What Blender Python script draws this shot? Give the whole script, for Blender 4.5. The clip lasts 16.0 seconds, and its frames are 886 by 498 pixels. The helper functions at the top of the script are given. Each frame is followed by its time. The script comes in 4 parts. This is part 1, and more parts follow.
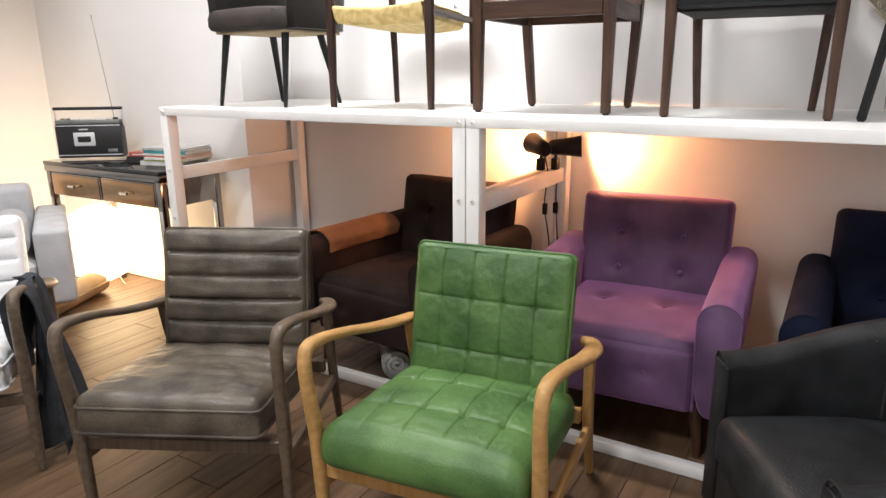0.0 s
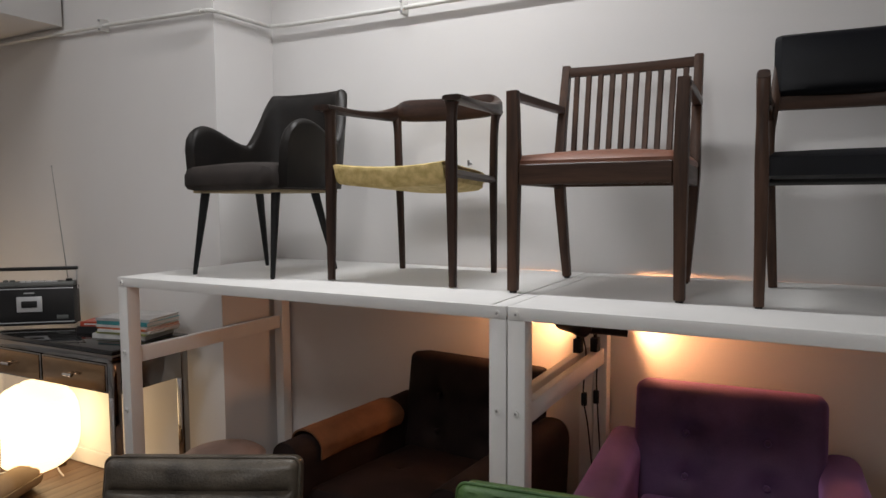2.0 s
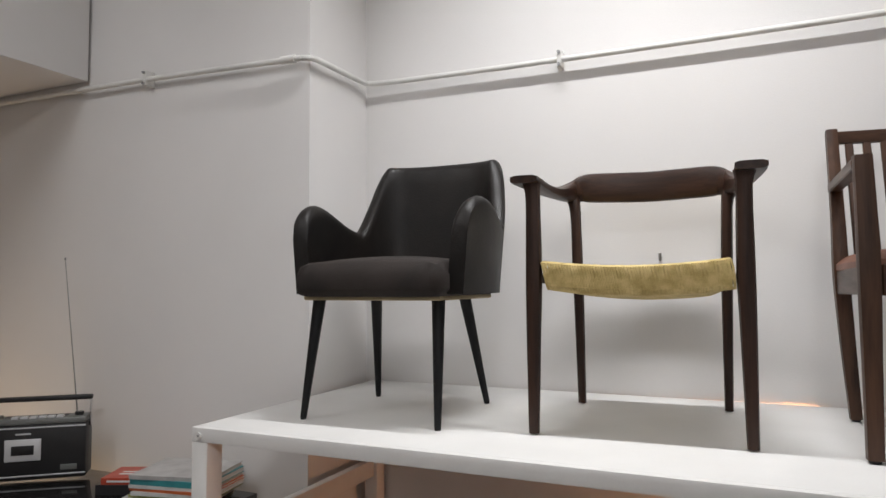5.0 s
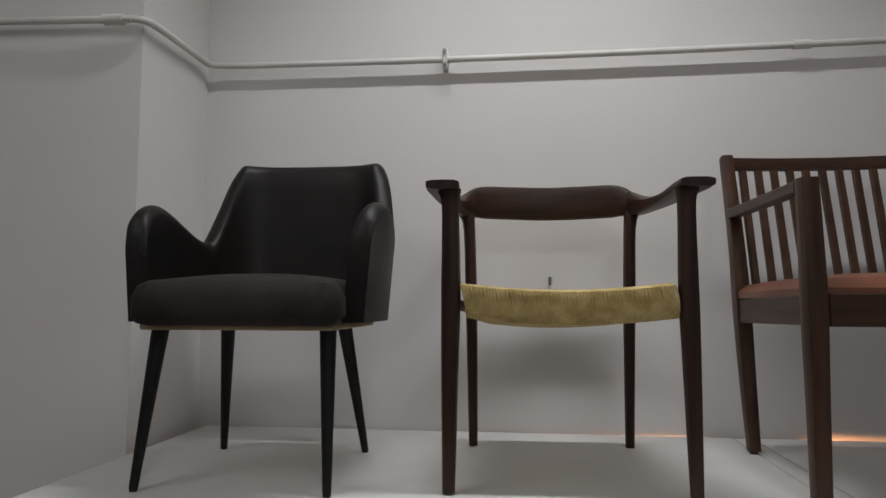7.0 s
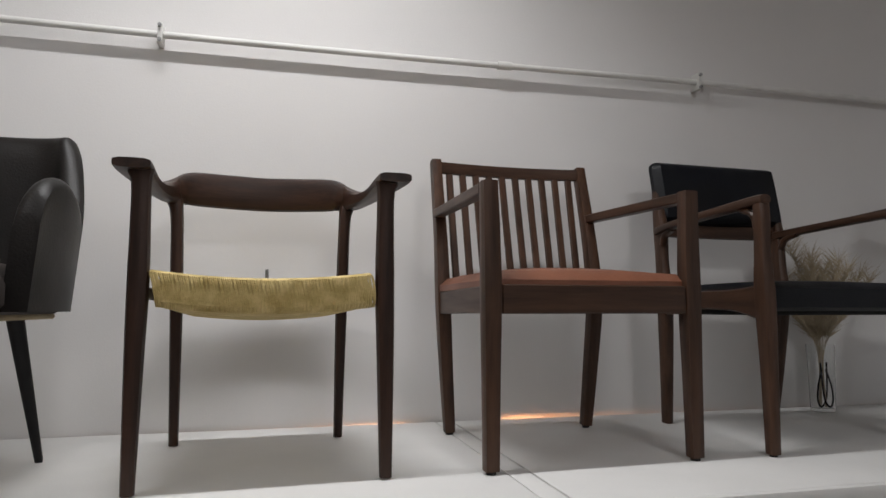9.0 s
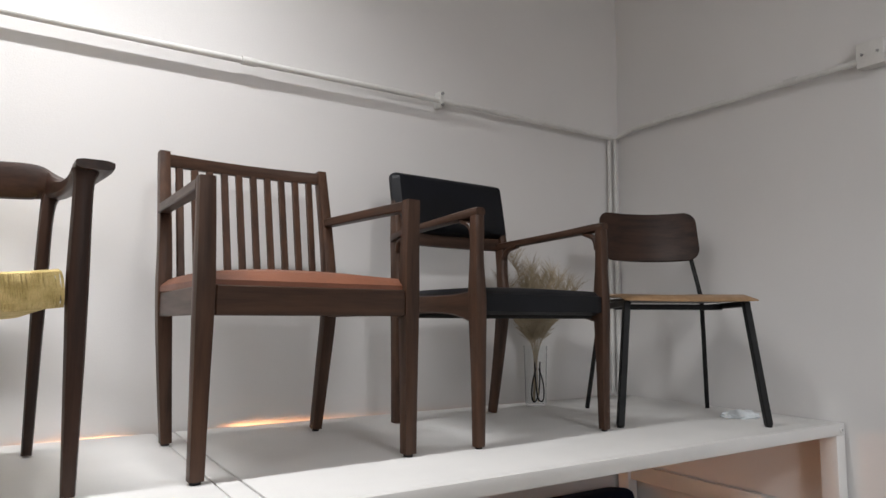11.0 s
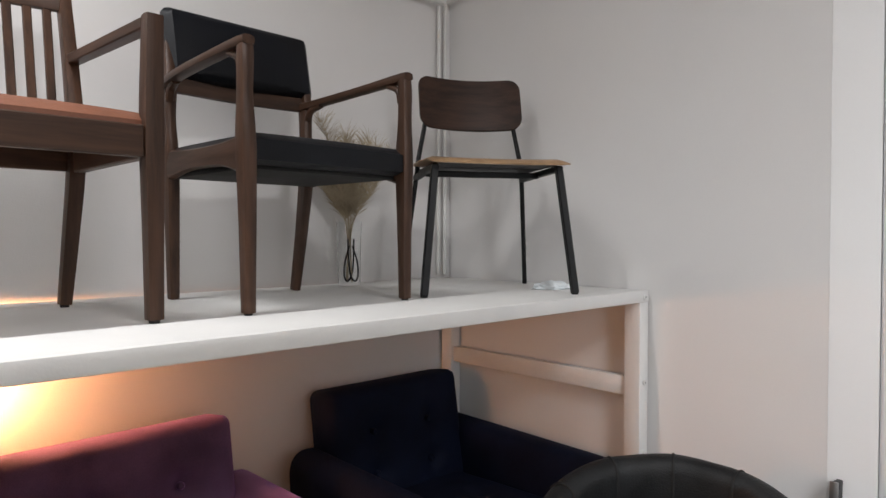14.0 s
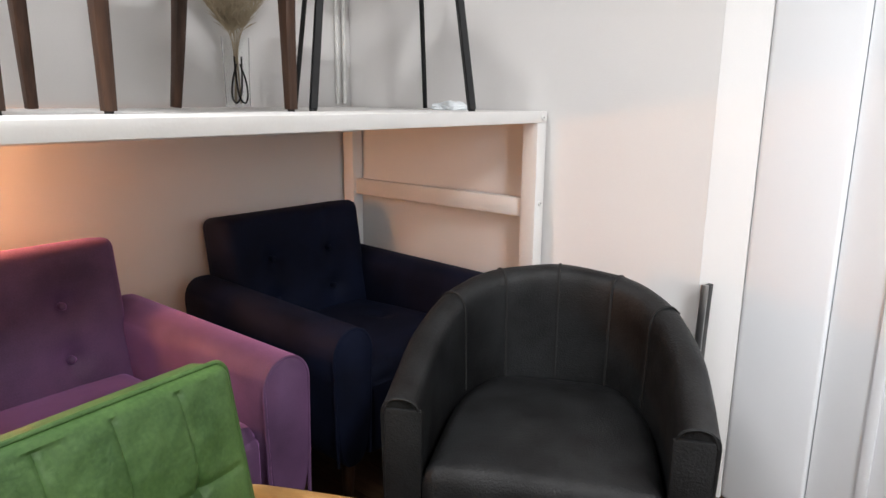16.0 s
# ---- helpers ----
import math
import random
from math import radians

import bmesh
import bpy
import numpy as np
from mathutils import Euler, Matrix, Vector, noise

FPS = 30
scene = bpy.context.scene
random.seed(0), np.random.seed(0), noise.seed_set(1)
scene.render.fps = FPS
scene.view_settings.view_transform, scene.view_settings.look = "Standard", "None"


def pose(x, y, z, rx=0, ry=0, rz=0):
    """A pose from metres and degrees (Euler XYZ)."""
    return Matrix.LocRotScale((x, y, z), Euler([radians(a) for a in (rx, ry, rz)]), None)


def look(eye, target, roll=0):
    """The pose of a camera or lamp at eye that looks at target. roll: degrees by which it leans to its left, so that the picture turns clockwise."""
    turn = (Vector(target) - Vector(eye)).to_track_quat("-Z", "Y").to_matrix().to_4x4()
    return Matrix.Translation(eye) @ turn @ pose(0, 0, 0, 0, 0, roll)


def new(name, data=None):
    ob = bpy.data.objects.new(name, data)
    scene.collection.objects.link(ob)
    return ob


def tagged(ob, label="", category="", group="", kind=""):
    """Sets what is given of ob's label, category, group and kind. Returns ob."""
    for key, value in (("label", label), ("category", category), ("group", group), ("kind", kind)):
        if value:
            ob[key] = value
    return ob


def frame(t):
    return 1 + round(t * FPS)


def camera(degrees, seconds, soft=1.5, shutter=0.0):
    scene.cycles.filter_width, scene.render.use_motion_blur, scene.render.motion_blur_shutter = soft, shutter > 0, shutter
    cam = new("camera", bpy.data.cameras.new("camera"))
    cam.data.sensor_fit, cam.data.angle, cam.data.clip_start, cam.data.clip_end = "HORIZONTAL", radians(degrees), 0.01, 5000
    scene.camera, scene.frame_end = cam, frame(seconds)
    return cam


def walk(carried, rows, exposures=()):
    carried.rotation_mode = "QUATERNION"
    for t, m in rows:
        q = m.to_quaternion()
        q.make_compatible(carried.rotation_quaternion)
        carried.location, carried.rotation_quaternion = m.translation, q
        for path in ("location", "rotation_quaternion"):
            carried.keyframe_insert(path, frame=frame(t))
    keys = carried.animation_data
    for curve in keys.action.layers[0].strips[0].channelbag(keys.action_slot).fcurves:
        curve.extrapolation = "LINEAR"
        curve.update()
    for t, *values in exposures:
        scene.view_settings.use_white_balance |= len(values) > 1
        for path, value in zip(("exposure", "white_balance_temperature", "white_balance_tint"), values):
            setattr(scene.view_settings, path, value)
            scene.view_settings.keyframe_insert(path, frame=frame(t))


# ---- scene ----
cam = camera(67.0, 16.0)
PATH = [
    (0, (2.952, -2.198, 1.394), (1.963, -0.54, 0.873), -0.5),
    (0.5, (2.853, -2.109, 1.446), (1.882, -0.434, 0.947), -0.4),
    (1, (2.746, -2.035, 1.491), (1.803, -0.317, 1.09), -0.4),
    (1.5, (2.618, -1.93, 1.5), (1.679, -0.183, 1.242), -0.3),
    (2, (2.495, -1.787, 1.53), (1.549, -0.031, 1.384), -0.3),
    (2.5, (2.321, -1.732, 1.563), (1.377, 0.03, 1.502), -0.3),
    (3, (2.122, -1.705, 1.571), (1.217, 0.078, 1.601), -0.2),
    (3.5, (1.942, -1.614, 1.561), (1.087, 0.192, 1.643), -0.2),
    (4, (1.752, -1.509, 1.568), (0.906, 0.299, 1.681), -0.1),
    (4.5, (1.562, -1.449, 1.578), (0.712, 0.357, 1.695), -0.1),
    (4.7, (1.495, -1.444, 1.593), (0.654, 0.368, 1.706), -0.2),
    (6.8, (1.073, -1.175, 1.624), (0.71, 0.786, 1.781), 0.0),
    (7, (1.062, -1.179, 1.616), (0.82, 0.799, 1.788), 0.1),
    (7.5, (1.081, -1.186, 1.604), (1.064, 0.805, 1.788), 0.0),
    (8, (1.101, -1.187, 1.594), (1.243, 0.8, 1.778), 0.1),
    (8.5, (1.141, -1.183, 1.588), (1.45, 0.784, 1.771), 0.1),
    (9, (1.178, -1.186, 1.587), (1.652, 0.749, 1.767), 0.0),
    (9.5, (1.22, -1.195, 1.577), (1.846, 0.695, 1.763), 0.0),
    (10, (1.235, -1.231, 1.589), (2.024, 0.598, 1.772), 0.0),
    (10.2, (1.242, -1.245, 1.586), (2.098, 0.553, 1.774), 0.1),
    (12.3, (1.52, -1.194, 1.527), (2.752, 0.37, 1.709), 0.0),
    (12.5, (1.564, -1.187, 1.509), (2.802, 0.374, 1.678), 0.0),
    (13, (1.612, -1.179, 1.472), (2.885, 0.36, 1.576), -0.0),
    (13.5, (1.628, -1.187, 1.442), (2.947, 0.317, 1.47), -0.1),
    (14, (1.639, -1.193, 1.414), (3.008, 0.264, 1.369), -0.0),
    (14.5, (1.641, -1.188, 1.385), (3.056, 0.22, 1.267), 0.2),
    (15, (1.657, -1.206, 1.352), (3.112, 0.151, 1.144), 0.2),
    (15.5, (1.696, -1.227, 1.308), (3.178, 0.082, 1.004), 0.3),
    (16, (1.725, -1.236, 1.26), (3.215, 0.023, 0.82), 0.5),
]
EXPOSURES = [(0, 0.85), (0.5, 0.75), (1, 0.35), (1.5, -0.65), (2, -0.82), (2.5, -0.85), (3, -0.98), (3.5, -0.92), (4, -0.85), (4.5, -0.45), (7, -1.55), (7.5, -1.38), (8, -1.38), (8.5, -1.12), (9, -1.0), (9.5, -0.4), (10, -0.42), (12.5, -0.08), (13.5, 0.05), (14.5, -0.15), (15.2, 0.2), (16, 0.62)]
walk(cam, [(t, look(eye, target, roll)) for t, eye, target, roll in PATH], EXPOSURES)

# ---- world and lights ----
world = bpy.data.worlds.new("world")
scene.world = world
world.use_nodes = True
bg = world.node_tree.nodes["Background"]
bg.inputs[0].default_value, bg.inputs[1].default_value = (0.75, 0.82, 1.0, 1), 0.05


def area_lamp(name, eye, target, size, watts, colour, spread=180):
    data = bpy.data.lights.new(name, "AREA")
    data.shape, data.size, data.energy, data.color, data.spread = "DISK", size, watts, colour, radians(spread)
    ob = new(name, data)
    ob.matrix_world = look(eye, target)
    return ob


def spot_lamp(name, eye, target, watts, colour, degrees, blend=0.6, radius=0.03):
    data = bpy.data.lights.new(name, "SPOT")
    data.energy, data.color, data.spot_size, data.spot_blend, data.shadow_soft_size = watts, colour, radians(degrees), blend, radius
    ob = new(name, data)
    ob.matrix_world = look(eye, target)
    return ob


COOL, WARM = (0.985, 0.985, 1.0), (1.0, 0.43, 0.18)
tube = bpy.data.lights.new("ceiling_tube_light", "AREA")
tube.shape, tube.size, tube.size_y, tube.energy, tube.color, tube.spread = "RECTANGLE", 1.2, 0.06, 32, COOL, radians(120)
new("ceiling_tube_light", tube).matrix_world = pose(1.15, 0.20, 3.5, 6, 0, 0)
area_lamp("unseen_ceiling_panel", (1.9, -3.0, 3.5), (1.9, -2.4, 0), 0.7, 56, COOL)
# Unseen overhead fill, added to lift the left wall and pier.
area_lamp("unseen_ceiling_panel", (-0.6, -1.3, 3.5), (-0.6, -1.3, 0), 1.0, 28, COOL)
# Cool fill added to brighten the recess door; no window stands here.
area_lamp("recess_fill_light", (1.9, -3.6, 1.8), (3.8, -1.5, 1.3), 1.2, 6.5, (0.86, 0.93, 1.0), 60)
spot_lamp("clamp_lamp_light", (1.912, 0.905, 1.033), (2.20, 1.0, 1.06), 16, WARM, 172, 0.35, 0.03)
spot_lamp("clamp_lamp_light", (1.612, 0.875, 1.043), (1.23, 0.98, 1.04), 14, WARM, 172, 0.35, 0.03)
paper_bulb = bpy.data.lights.new("paper_lamp_bulb", "POINT")
paper_bulb.energy, paper_bulb.color, paper_bulb.shadow_soft_size = 10, (1.0, 0.62, 0.30), 0.2


# ---- materials ----
def material(name, base, rough=0.5, metal=0.0, var=0.12, scale=8.0, fine=120.0, bump=0.15, tint=None, stretch=(1, 1, 1),
             sheen=0.0, coat=0.0, rough_var=0.1, per_object=0.0, spec=0.5, wave=0.0):
    """A surface with colour variation at two scales, uneven gloss and fine relief."""
    m = bpy.data.materials.new(name)
    m.use_nodes = True
    n, l = m.node_tree.nodes, m.node_tree.links
    b = n["Principled BSDF"]
    co, mp = n.new("ShaderNodeTexCoord"), n.new("ShaderNodeMapping")
    mp.inputs["Scale"].default_value = stretch
    l.new(co.outputs["Object"], mp.inputs[0])
    big, small = n.new("ShaderNodeTexNoise"), n.new("ShaderNodeTexNoise")
    big.inputs["Scale"].default_value, big.inputs["Detail"].default_value = scale, 5
    small.inputs["Scale"].default_value, small.inputs["Detail"].default_value = fine, 3
    l.new(mp.outputs[0], big.inputs[0]), l.new(mp.outputs[0], small.inputs[0])
    mix = n.new("ShaderNodeMix")
    mix.data_type = "RGBA"
    tint = tint or [c * (1 - 3 * var) for c in base]
    mix.inputs[6].default_value, mix.inputs[7].default_value = (*base, 1), (*tint, 1)
    ramp = n.new("ShaderNodeMapRange")
    ramp.inputs[1].default_value, ramp.inputs[2].default_value = 0.35, 0.7
    add = n.new("ShaderNodeMath")
    add.operation = "MULTIPLY_ADD"
    add.inputs[1].default_value = 0.3
    l.new(small.outputs[0], add.inputs[0]), l.new(big.outputs[0], add.inputs[2])
    sub = n.new("ShaderNodeMath")
    sub.operation = "SUBTRACT"
    sub.inputs[1].default_value = 0.15
    l.new(add.outputs[0], sub.inputs[0]), l.new(sub.outputs[0], ramp.inputs[0])
    l.new(ramp.outputs[0], mix.inputs[0])
    colour = mix.outputs[2]
    if per_object:
        info, hsv, mr = n.new("ShaderNodeObjectInfo"), n.new("ShaderNodeHueSaturation"), n.new("ShaderNodeMapRange")
        mr.inputs[3].default_value, mr.inputs[4].default_value = 1 - per_object, 1 + per_object
        l.new(info.outputs["Random"], mr.inputs[0]), l.new(mr.outputs[0], hsv.inputs["Value"])
        l.new(colour, hsv.inputs["Color"])
        colour = hsv.outputs[0]
    l.new(colour, b.inputs["Base Color"])
    rr = n.new("ShaderNodeMapRange")
    rr.inputs[3].default_value, rr.inputs[4].default_value = max(0.02, rough - rough_var), min(1, rough + rough_var)
    l.new(big.outputs[0], rr.inputs[0]), l.new(rr.outputs[0], b.inputs["Roughness"])
    b.inputs["Metallic"].default_value, b.inputs["Sheen Weight"].default_value = metal, sheen
    b.inputs["Sheen Tint"].default_value = (*[min(1.0, 4.5 * c) for c in base], 1)
    b.inputs["Coat Weight"].default_value, b.inputs["Specular IOR Level"].default_value = coat, spec
    if bump:
        bp = n.new("ShaderNodeBump")
        bp.inputs["Strength"].default_value, bp.inputs["Distance"].default_value = bump, 0.004
        source = small.outputs[0]
        if wave:
            w = n.new("ShaderNodeTexWave")
            w.inputs["Scale"].default_value, w.inputs["Distortion"].default_value = wave, 1.5
            l.new(mp.outputs[0], w.inputs[0])
            source = w.outputs["Fac"]
        l.new(source, bp.inputs["Height"]), l.new(bp.outputs[0], b.inputs["Normal"])
    return m


def wood(name, base, tint, rough=0.4, axis=2, per_object=0.06, scale=5.0):
    """Grain that runs along one axis of the piece."""
    stretch = [9.0, 9.0, 9.0]
    stretch[axis] = 0.7
    return material(name, base, rough, var=0.2, scale=scale, fine=24, bump=0.08, tint=tint, stretch=stretch, per_object=per_object, spec=0.3)


WALL = material("wall_paint", (0.76, 0.742, 0.728), 0.85, var=0.012, scale=2.0, fine=220, bump=0.12)
CEIL = material("ceiling_paint", (0.78, 0.77, 0.75), 0.9, var=0.015, scale=2.0, fine=200, bump=0.1)
LACQUER = material("white_painted_timber", (0.80, 0.79, 0.77), 0.45, var=0.02, scale=6, fine=150, bump=0.08)
DECK = material("white_deck_board", (0.78, 0.77, 0.75), 0.6, var=0.03, scale=3, fine=260, bump=0.25)
PIPE = material("painted_conduit", (0.74, 0.73, 0.70), 0.5, var=0.04, scale=12, fine=140, bump=0.1)
WALNUT = wood("dark_walnut_z", (0.046, 0.022, 0.014), (0.018, 0.009, 0.006))
WALNUT_X = wood("dark_walnut_x", (0.046, 0.022, 0.014), (0.018, 0.009, 0.006), axis=0)
WALNUT_Y = wood("dark_walnut_y", (0.046, 0.022, 0.014), (0.018, 0.009, 0.006), axis=1)
NUT = wood("brown_walnut_z", (0.075, 0.037, 0.022), (0.034, 0.017, 0.010))
NUT_X = wood("brown_walnut_x", (0.075, 0.037, 0.022), (0.034, 0.017, 0.010), axis=0)
NUT_Y = wood("brown_walnut_y", (0.075, 0.037, 0.022), (0.034, 0.017, 0.010), axis=1)
ASH = wood("golden_ash_z", (0.46, 0.27, 0.10), (0.34, 0.18, 0.06))
ASH_Y = wood("golden_ash_y", (0.46, 0.27, 0.10), (0.34, 0.18, 0.06), axis=1)
SMOKED = wood("smoked_oak_z", (0.13, 0.095, 0.066), (0.07, 0.05, 0.036))
SMOKED_Y = wood("smoked_oak_y", (0.13, 0.095, 0.066), (0.07, 0.05, 0.036), axis=1)
OAK_PLY = wood("pale_oak_veneer", (0.40, 0.25, 0.13), (0.30, 0.18, 0.09), axis=1)
FLOOR = wood("oak_floorboard", (0.135, 0.080, 0.044), (0.070, 0.040, 0.022), rough=0.36, axis=1, per_object=0.16, scale=3.0)
JOINT = material("floor_joint", (0.03, 0.02, 0.015), 0.8)
LEATHER_BROWN = material("aged_brown_leather", (0.105, 0.085, 0.062), 0.42, var=0.2, scale=9, fine=150, bump=0.3, tint=(0.030, 0.023, 0.016), spec=0.45, rough_var=0.2)
LEATHER_GREEN = material("waxed_green_leather", (0.084, 0.165, 0.045), 0.5, var=0.2, scale=6, fine=150, bump=0.25, tint=(0.030, 0.078, 0.017), spec=0.4, rough_var=0.2)
LEATHER_BLACK = material("matt_black_leather", (0.015, 0.016, 0.017), 0.5, var=0.2, scale=10, fine=190, bump=0.4, tint=(0.004, 0.004, 0.0045), spec=0.28)
LEATHER_DARK = material("dark_brown_leather", (0.012, 0.0095, 0.008), 0.46, var=0.2, scale=7, fine=190, bump=0.2, tint=(0.006, 0.005, 0.0045), spec=0.28)
SUEDE_DARK = material("dark_brown_suede", (0.020, 0.013, 0.010), 0.85, var=0.2, scale=7, fine=230, bump=0.25, sheen=0.15)
LEATHER_NAVY = material("blue_black_leather", (0.004, 0.005, 0.008), 0.45, var=0.15, scale=7, fine=200, bump=0.15, spec=0.25)
LEATHER_TAN = material("terracotta_leather", (0.23, 0.085, 0.045), 0.45, var=0.1, scale=7, fine=200, bump=0.15)
LEATHER_WHITE = material("white_leather", (0.72, 0.73, 0.74), 0.4, var=0.04, scale=6, fine=170, bump=0.15)
# Darker tint patches put the velvet's uneven sheen into the base colour.
VELVET_PURPLE = material("purple_velvet", (0.124, 0.060, 0.138), 0.7, var=0.15, scale=5, fine=300, bump=0.15, tint=(0.050, 0.022, 0.058), sheen=0.9)
VELVET_NAVY = material("navy_velvet", (0.003, 0.0065, 0.024), 0.8, var=0.15, scale=7, fine=300, bump=0.12, sheen=0.06, spec=0.2)
VELVET_BROWN = material("chocolate_velvet", (0.018, 0.0095, 0.008), 0.8, var=0.15, scale=7, fine=300, bump=0.12, sheen=0.08, spec=0.2)
THROW_RUST = material("rust_velvet_throw", (0.13, 0.052, 0.018), 0.8, var=0.15, scale=9, fine=260, bump=0.2, sheen=0.3)
THROW_DARK = material("charcoal_woven_throw", (0.030, 0.034, 0.042), 0.95, var=0.2, scale=18, fine=420, bump=0.6)
LINEN = material("pale_grey_upholstery", (0.47, 0.47, 0.48), 0.95, var=0.06, scale=9, fine=480, bump=0.4)
POUF = material("beige_rose_upholstery", (0.42, 0.31, 0.27), 0.9, var=0.08, scale=9, fine=400, bump=0.3)
CORD = material("yellow_paper_cord", (0.70, 0.55, 0.25), 0.8, var=0.12, scale=30, fine=300, bump=0.6, tint=(0.44, 0.32, 0.11))
BLACK_STEEL = material("black_powder_coat", (0.006, 0.006, 0.0065), 0.45, var=0.1, scale=20, fine=260, bump=0.08, spec=0.3)
RUBBER = material("black_rubber", (0.010, 0.010, 0.010), 0.8)
CHROME = material("chrome", (0.75, 0.75, 0.76), 0.12, metal=1.0, var=0.02, bump=0)
STEEL = material("brushed_steel", (0.42, 0.42, 0.42), 0.32, metal=1.0, var=0.05, bump=0.05)
MIRROR = material("smoked_mirror", (0.30, 0.285, 0.27), 0.05, metal=1.0, var=0.04, scale=3, bump=0, rough_var=0.02)
# Brown base colour stands in for the warm floor reflected in the drawers.
WARM_REFLECTION = material("warm_reflection_mirror", (0.46, 0.29, 0.16), 0.22, metal=1.0, var=0.05, scale=4, bump=0, rough_var=0.05)
MIRROR_TOP = material("black_mirror_top", (0.012, 0.011, 0.011), 0.07, var=0.1, bump=0, rough_var=0.03, spec=0.8)
RADIO_BLACK = material("black_plastic", (0.014, 0.014, 0.015), 0.4, var=0.1, fine=300, bump=0.1)
RADIO_GREY = material("grey_plastic", (0.20, 0.21, 0.20), 0.45, metal=0.4, var=0.08, fine=300, bump=0.05)
SILVER = material("silver_plastic", (0.62, 0.63, 0.64), 0.35, metal=0.3, var=0.03, bump=0)
PAPER = material("page_edges", (0.62, 0.60, 0.56), 0.9, var=0.1, scale=10, fine=20, stretch=(1, 1, 60), bump=0.3)
CARD = material("brown_kraft_paper", (0.42, 0.31, 0.20), 0.85, var=0.06, scale=6, fine=160, bump=0.15)
GREY_TOWEL = material("grey_fleece", (0.42, 0.42, 0.40), 1.0, var=0.15, scale=40, fine=300, bump=1.0)
UNDERCLOTH = material("beige_lining", (0.42, 0.33, 0.20), 0.9, fine=300)
PAMPAS = material("dried_pampas", (0.50, 0.41, 0.28), 0.9, var=0.15, bump=0)
TISSUE = material("white_tissue", (0.72, 0.76, 0.78), 0.9, var=0.04, bump=0.2)
DOOR_WHITE = material("cool_white_panel", (0.80, 0.81, 0.83), 0.6, var=0.01, scale=2, fine=200, bump=0.05)


def glowing(name, colour, strength):
    m = bpy.data.materials.new(name)
    m.use_nodes = True
    n, l = m.node_tree.nodes, m.node_tree.links
    b = n["Principled BSDF"]
    b.inputs["Base Color"].default_value, b.inputs["Roughness"].default_value = (0.8, 0.75, 0.65, 1), 0.8
    b.inputs["Emission Color"].default_value, b.inputs["Emission Strength"].default_value = (*colour, 1), strength
    return m


def glass(name):
    m = bpy.data.materials.new(name)
    m.use_nodes = True
    b = m.node_tree.nodes["Principled BSDF"]
    b.inputs["Base Color"].default_value, b.inputs["Roughness"].default_value = (0.97, 0.98, 0.98, 1), 0.03
    b.inputs["Transmission Weight"].default_value, b.inputs["IOR"].default_value = 1.0, 1.15
    return m


PAPER_GLOW = glowing("lit_paper_shade", (1.0, 0.72, 0.40), 4.0)
BULB_GLOW = glowing("lit_bulb", (1.0, 0.66, 0.36), 25.0)
GLASS = glass("clear_glass")


# ---- mesh helpers ----
def thing(name, label, category, m, group=""):
    ob = new(name)
    ob.matrix_world = m
    return tagged(ob, label, category, group)


def part(name, bm, mat, parent=None, label="", smooth=40):
    """Links a bmesh as one mesh object under a thing or a part."""
    bmesh.ops.recalc_face_normals(bm, faces=bm.faces)
    data = bpy.data.meshes.new(name)
    bm.to_mesh(data)
    bm.free()
    data.materials.append(mat)
    if smooth:
        data.polygons.foreach_set("use_smooth", [True] * len(data.polygons))
        data.set_sharp_from_angle(angle=radians(smooth))
    ob = new(name, data)
    if parent:
        ob.parent = parent
    return tagged(ob, label)


def box(x0, x1, y0, y1, z0, z1, bevel=0.003, seg=2, bm=None):
    b = bmesh.new()
    bmesh.ops.create_cube(b, size=1, matrix=Matrix.Translation(((x0 + x1) / 2, (y0 + y1) / 2, (z0 + z1) / 2)) @ Matrix.Diagonal((x1 - x0, y1 - y0, z1 - z0, 1)))
    if bevel:
        bmesh.ops.bevel(b, geom=b.edges[:], offset=bevel, segments=seg, profile=0.5, affect="EDGES")
    if bm is None:
        return b
    return join(bm, b)


def join(bm, other):
    """Adds other's faces to bm."""
    data = bpy.data.meshes.new("tmp")
    other.to_mesh(data)
    other.free()
    bm.from_mesh(data)
    bpy.data.meshes.remove(data)
    return bm


def smooth_line(points, per=6):
    """A Catmull-Rom curve through the points."""
    p = [Vector(q) for q in points]
    p = [2 * p[0] - p[1], *p, 2 * p[-1] - p[-2]]
    out = []
    for i in range(1, len(p) - 2):
        for k in range(per):
            t = k / per
            out.append(0.5 * (2 * p[i] + (p[i + 1] - p[i - 1]) * t + (2 * p[i - 1] - 5 * p[i] + 4 * p[i + 1] - p[i + 2]) * t * t
                              + (3 * p[i] - p[i - 1] - 3 * p[i + 1] + p[i + 2]) * t ** 3))
    return out + [p[-2]]


def rings_mesh(rings, closed=False, caps=True, bm=None):
    """Faces between successive rings of points."""
    bm = bm or bmesh.new()
    v = [[bm.verts.new(q) for q in r] for r in rings]
    n = len(v[0])
    pairs = list(zip(v, v[1:])) + ([(v[-1], v[0])] if closed else [])
    for a, b in pairs:
        for i in range(n):
            bm.faces.new((a[i], a[(i + 1) % n], b[(i + 1) % n], b[i]))
    if caps and not closed:
        bm.faces.new(v[0][::-1]), bm.faces.new(v[-1])
    return bm


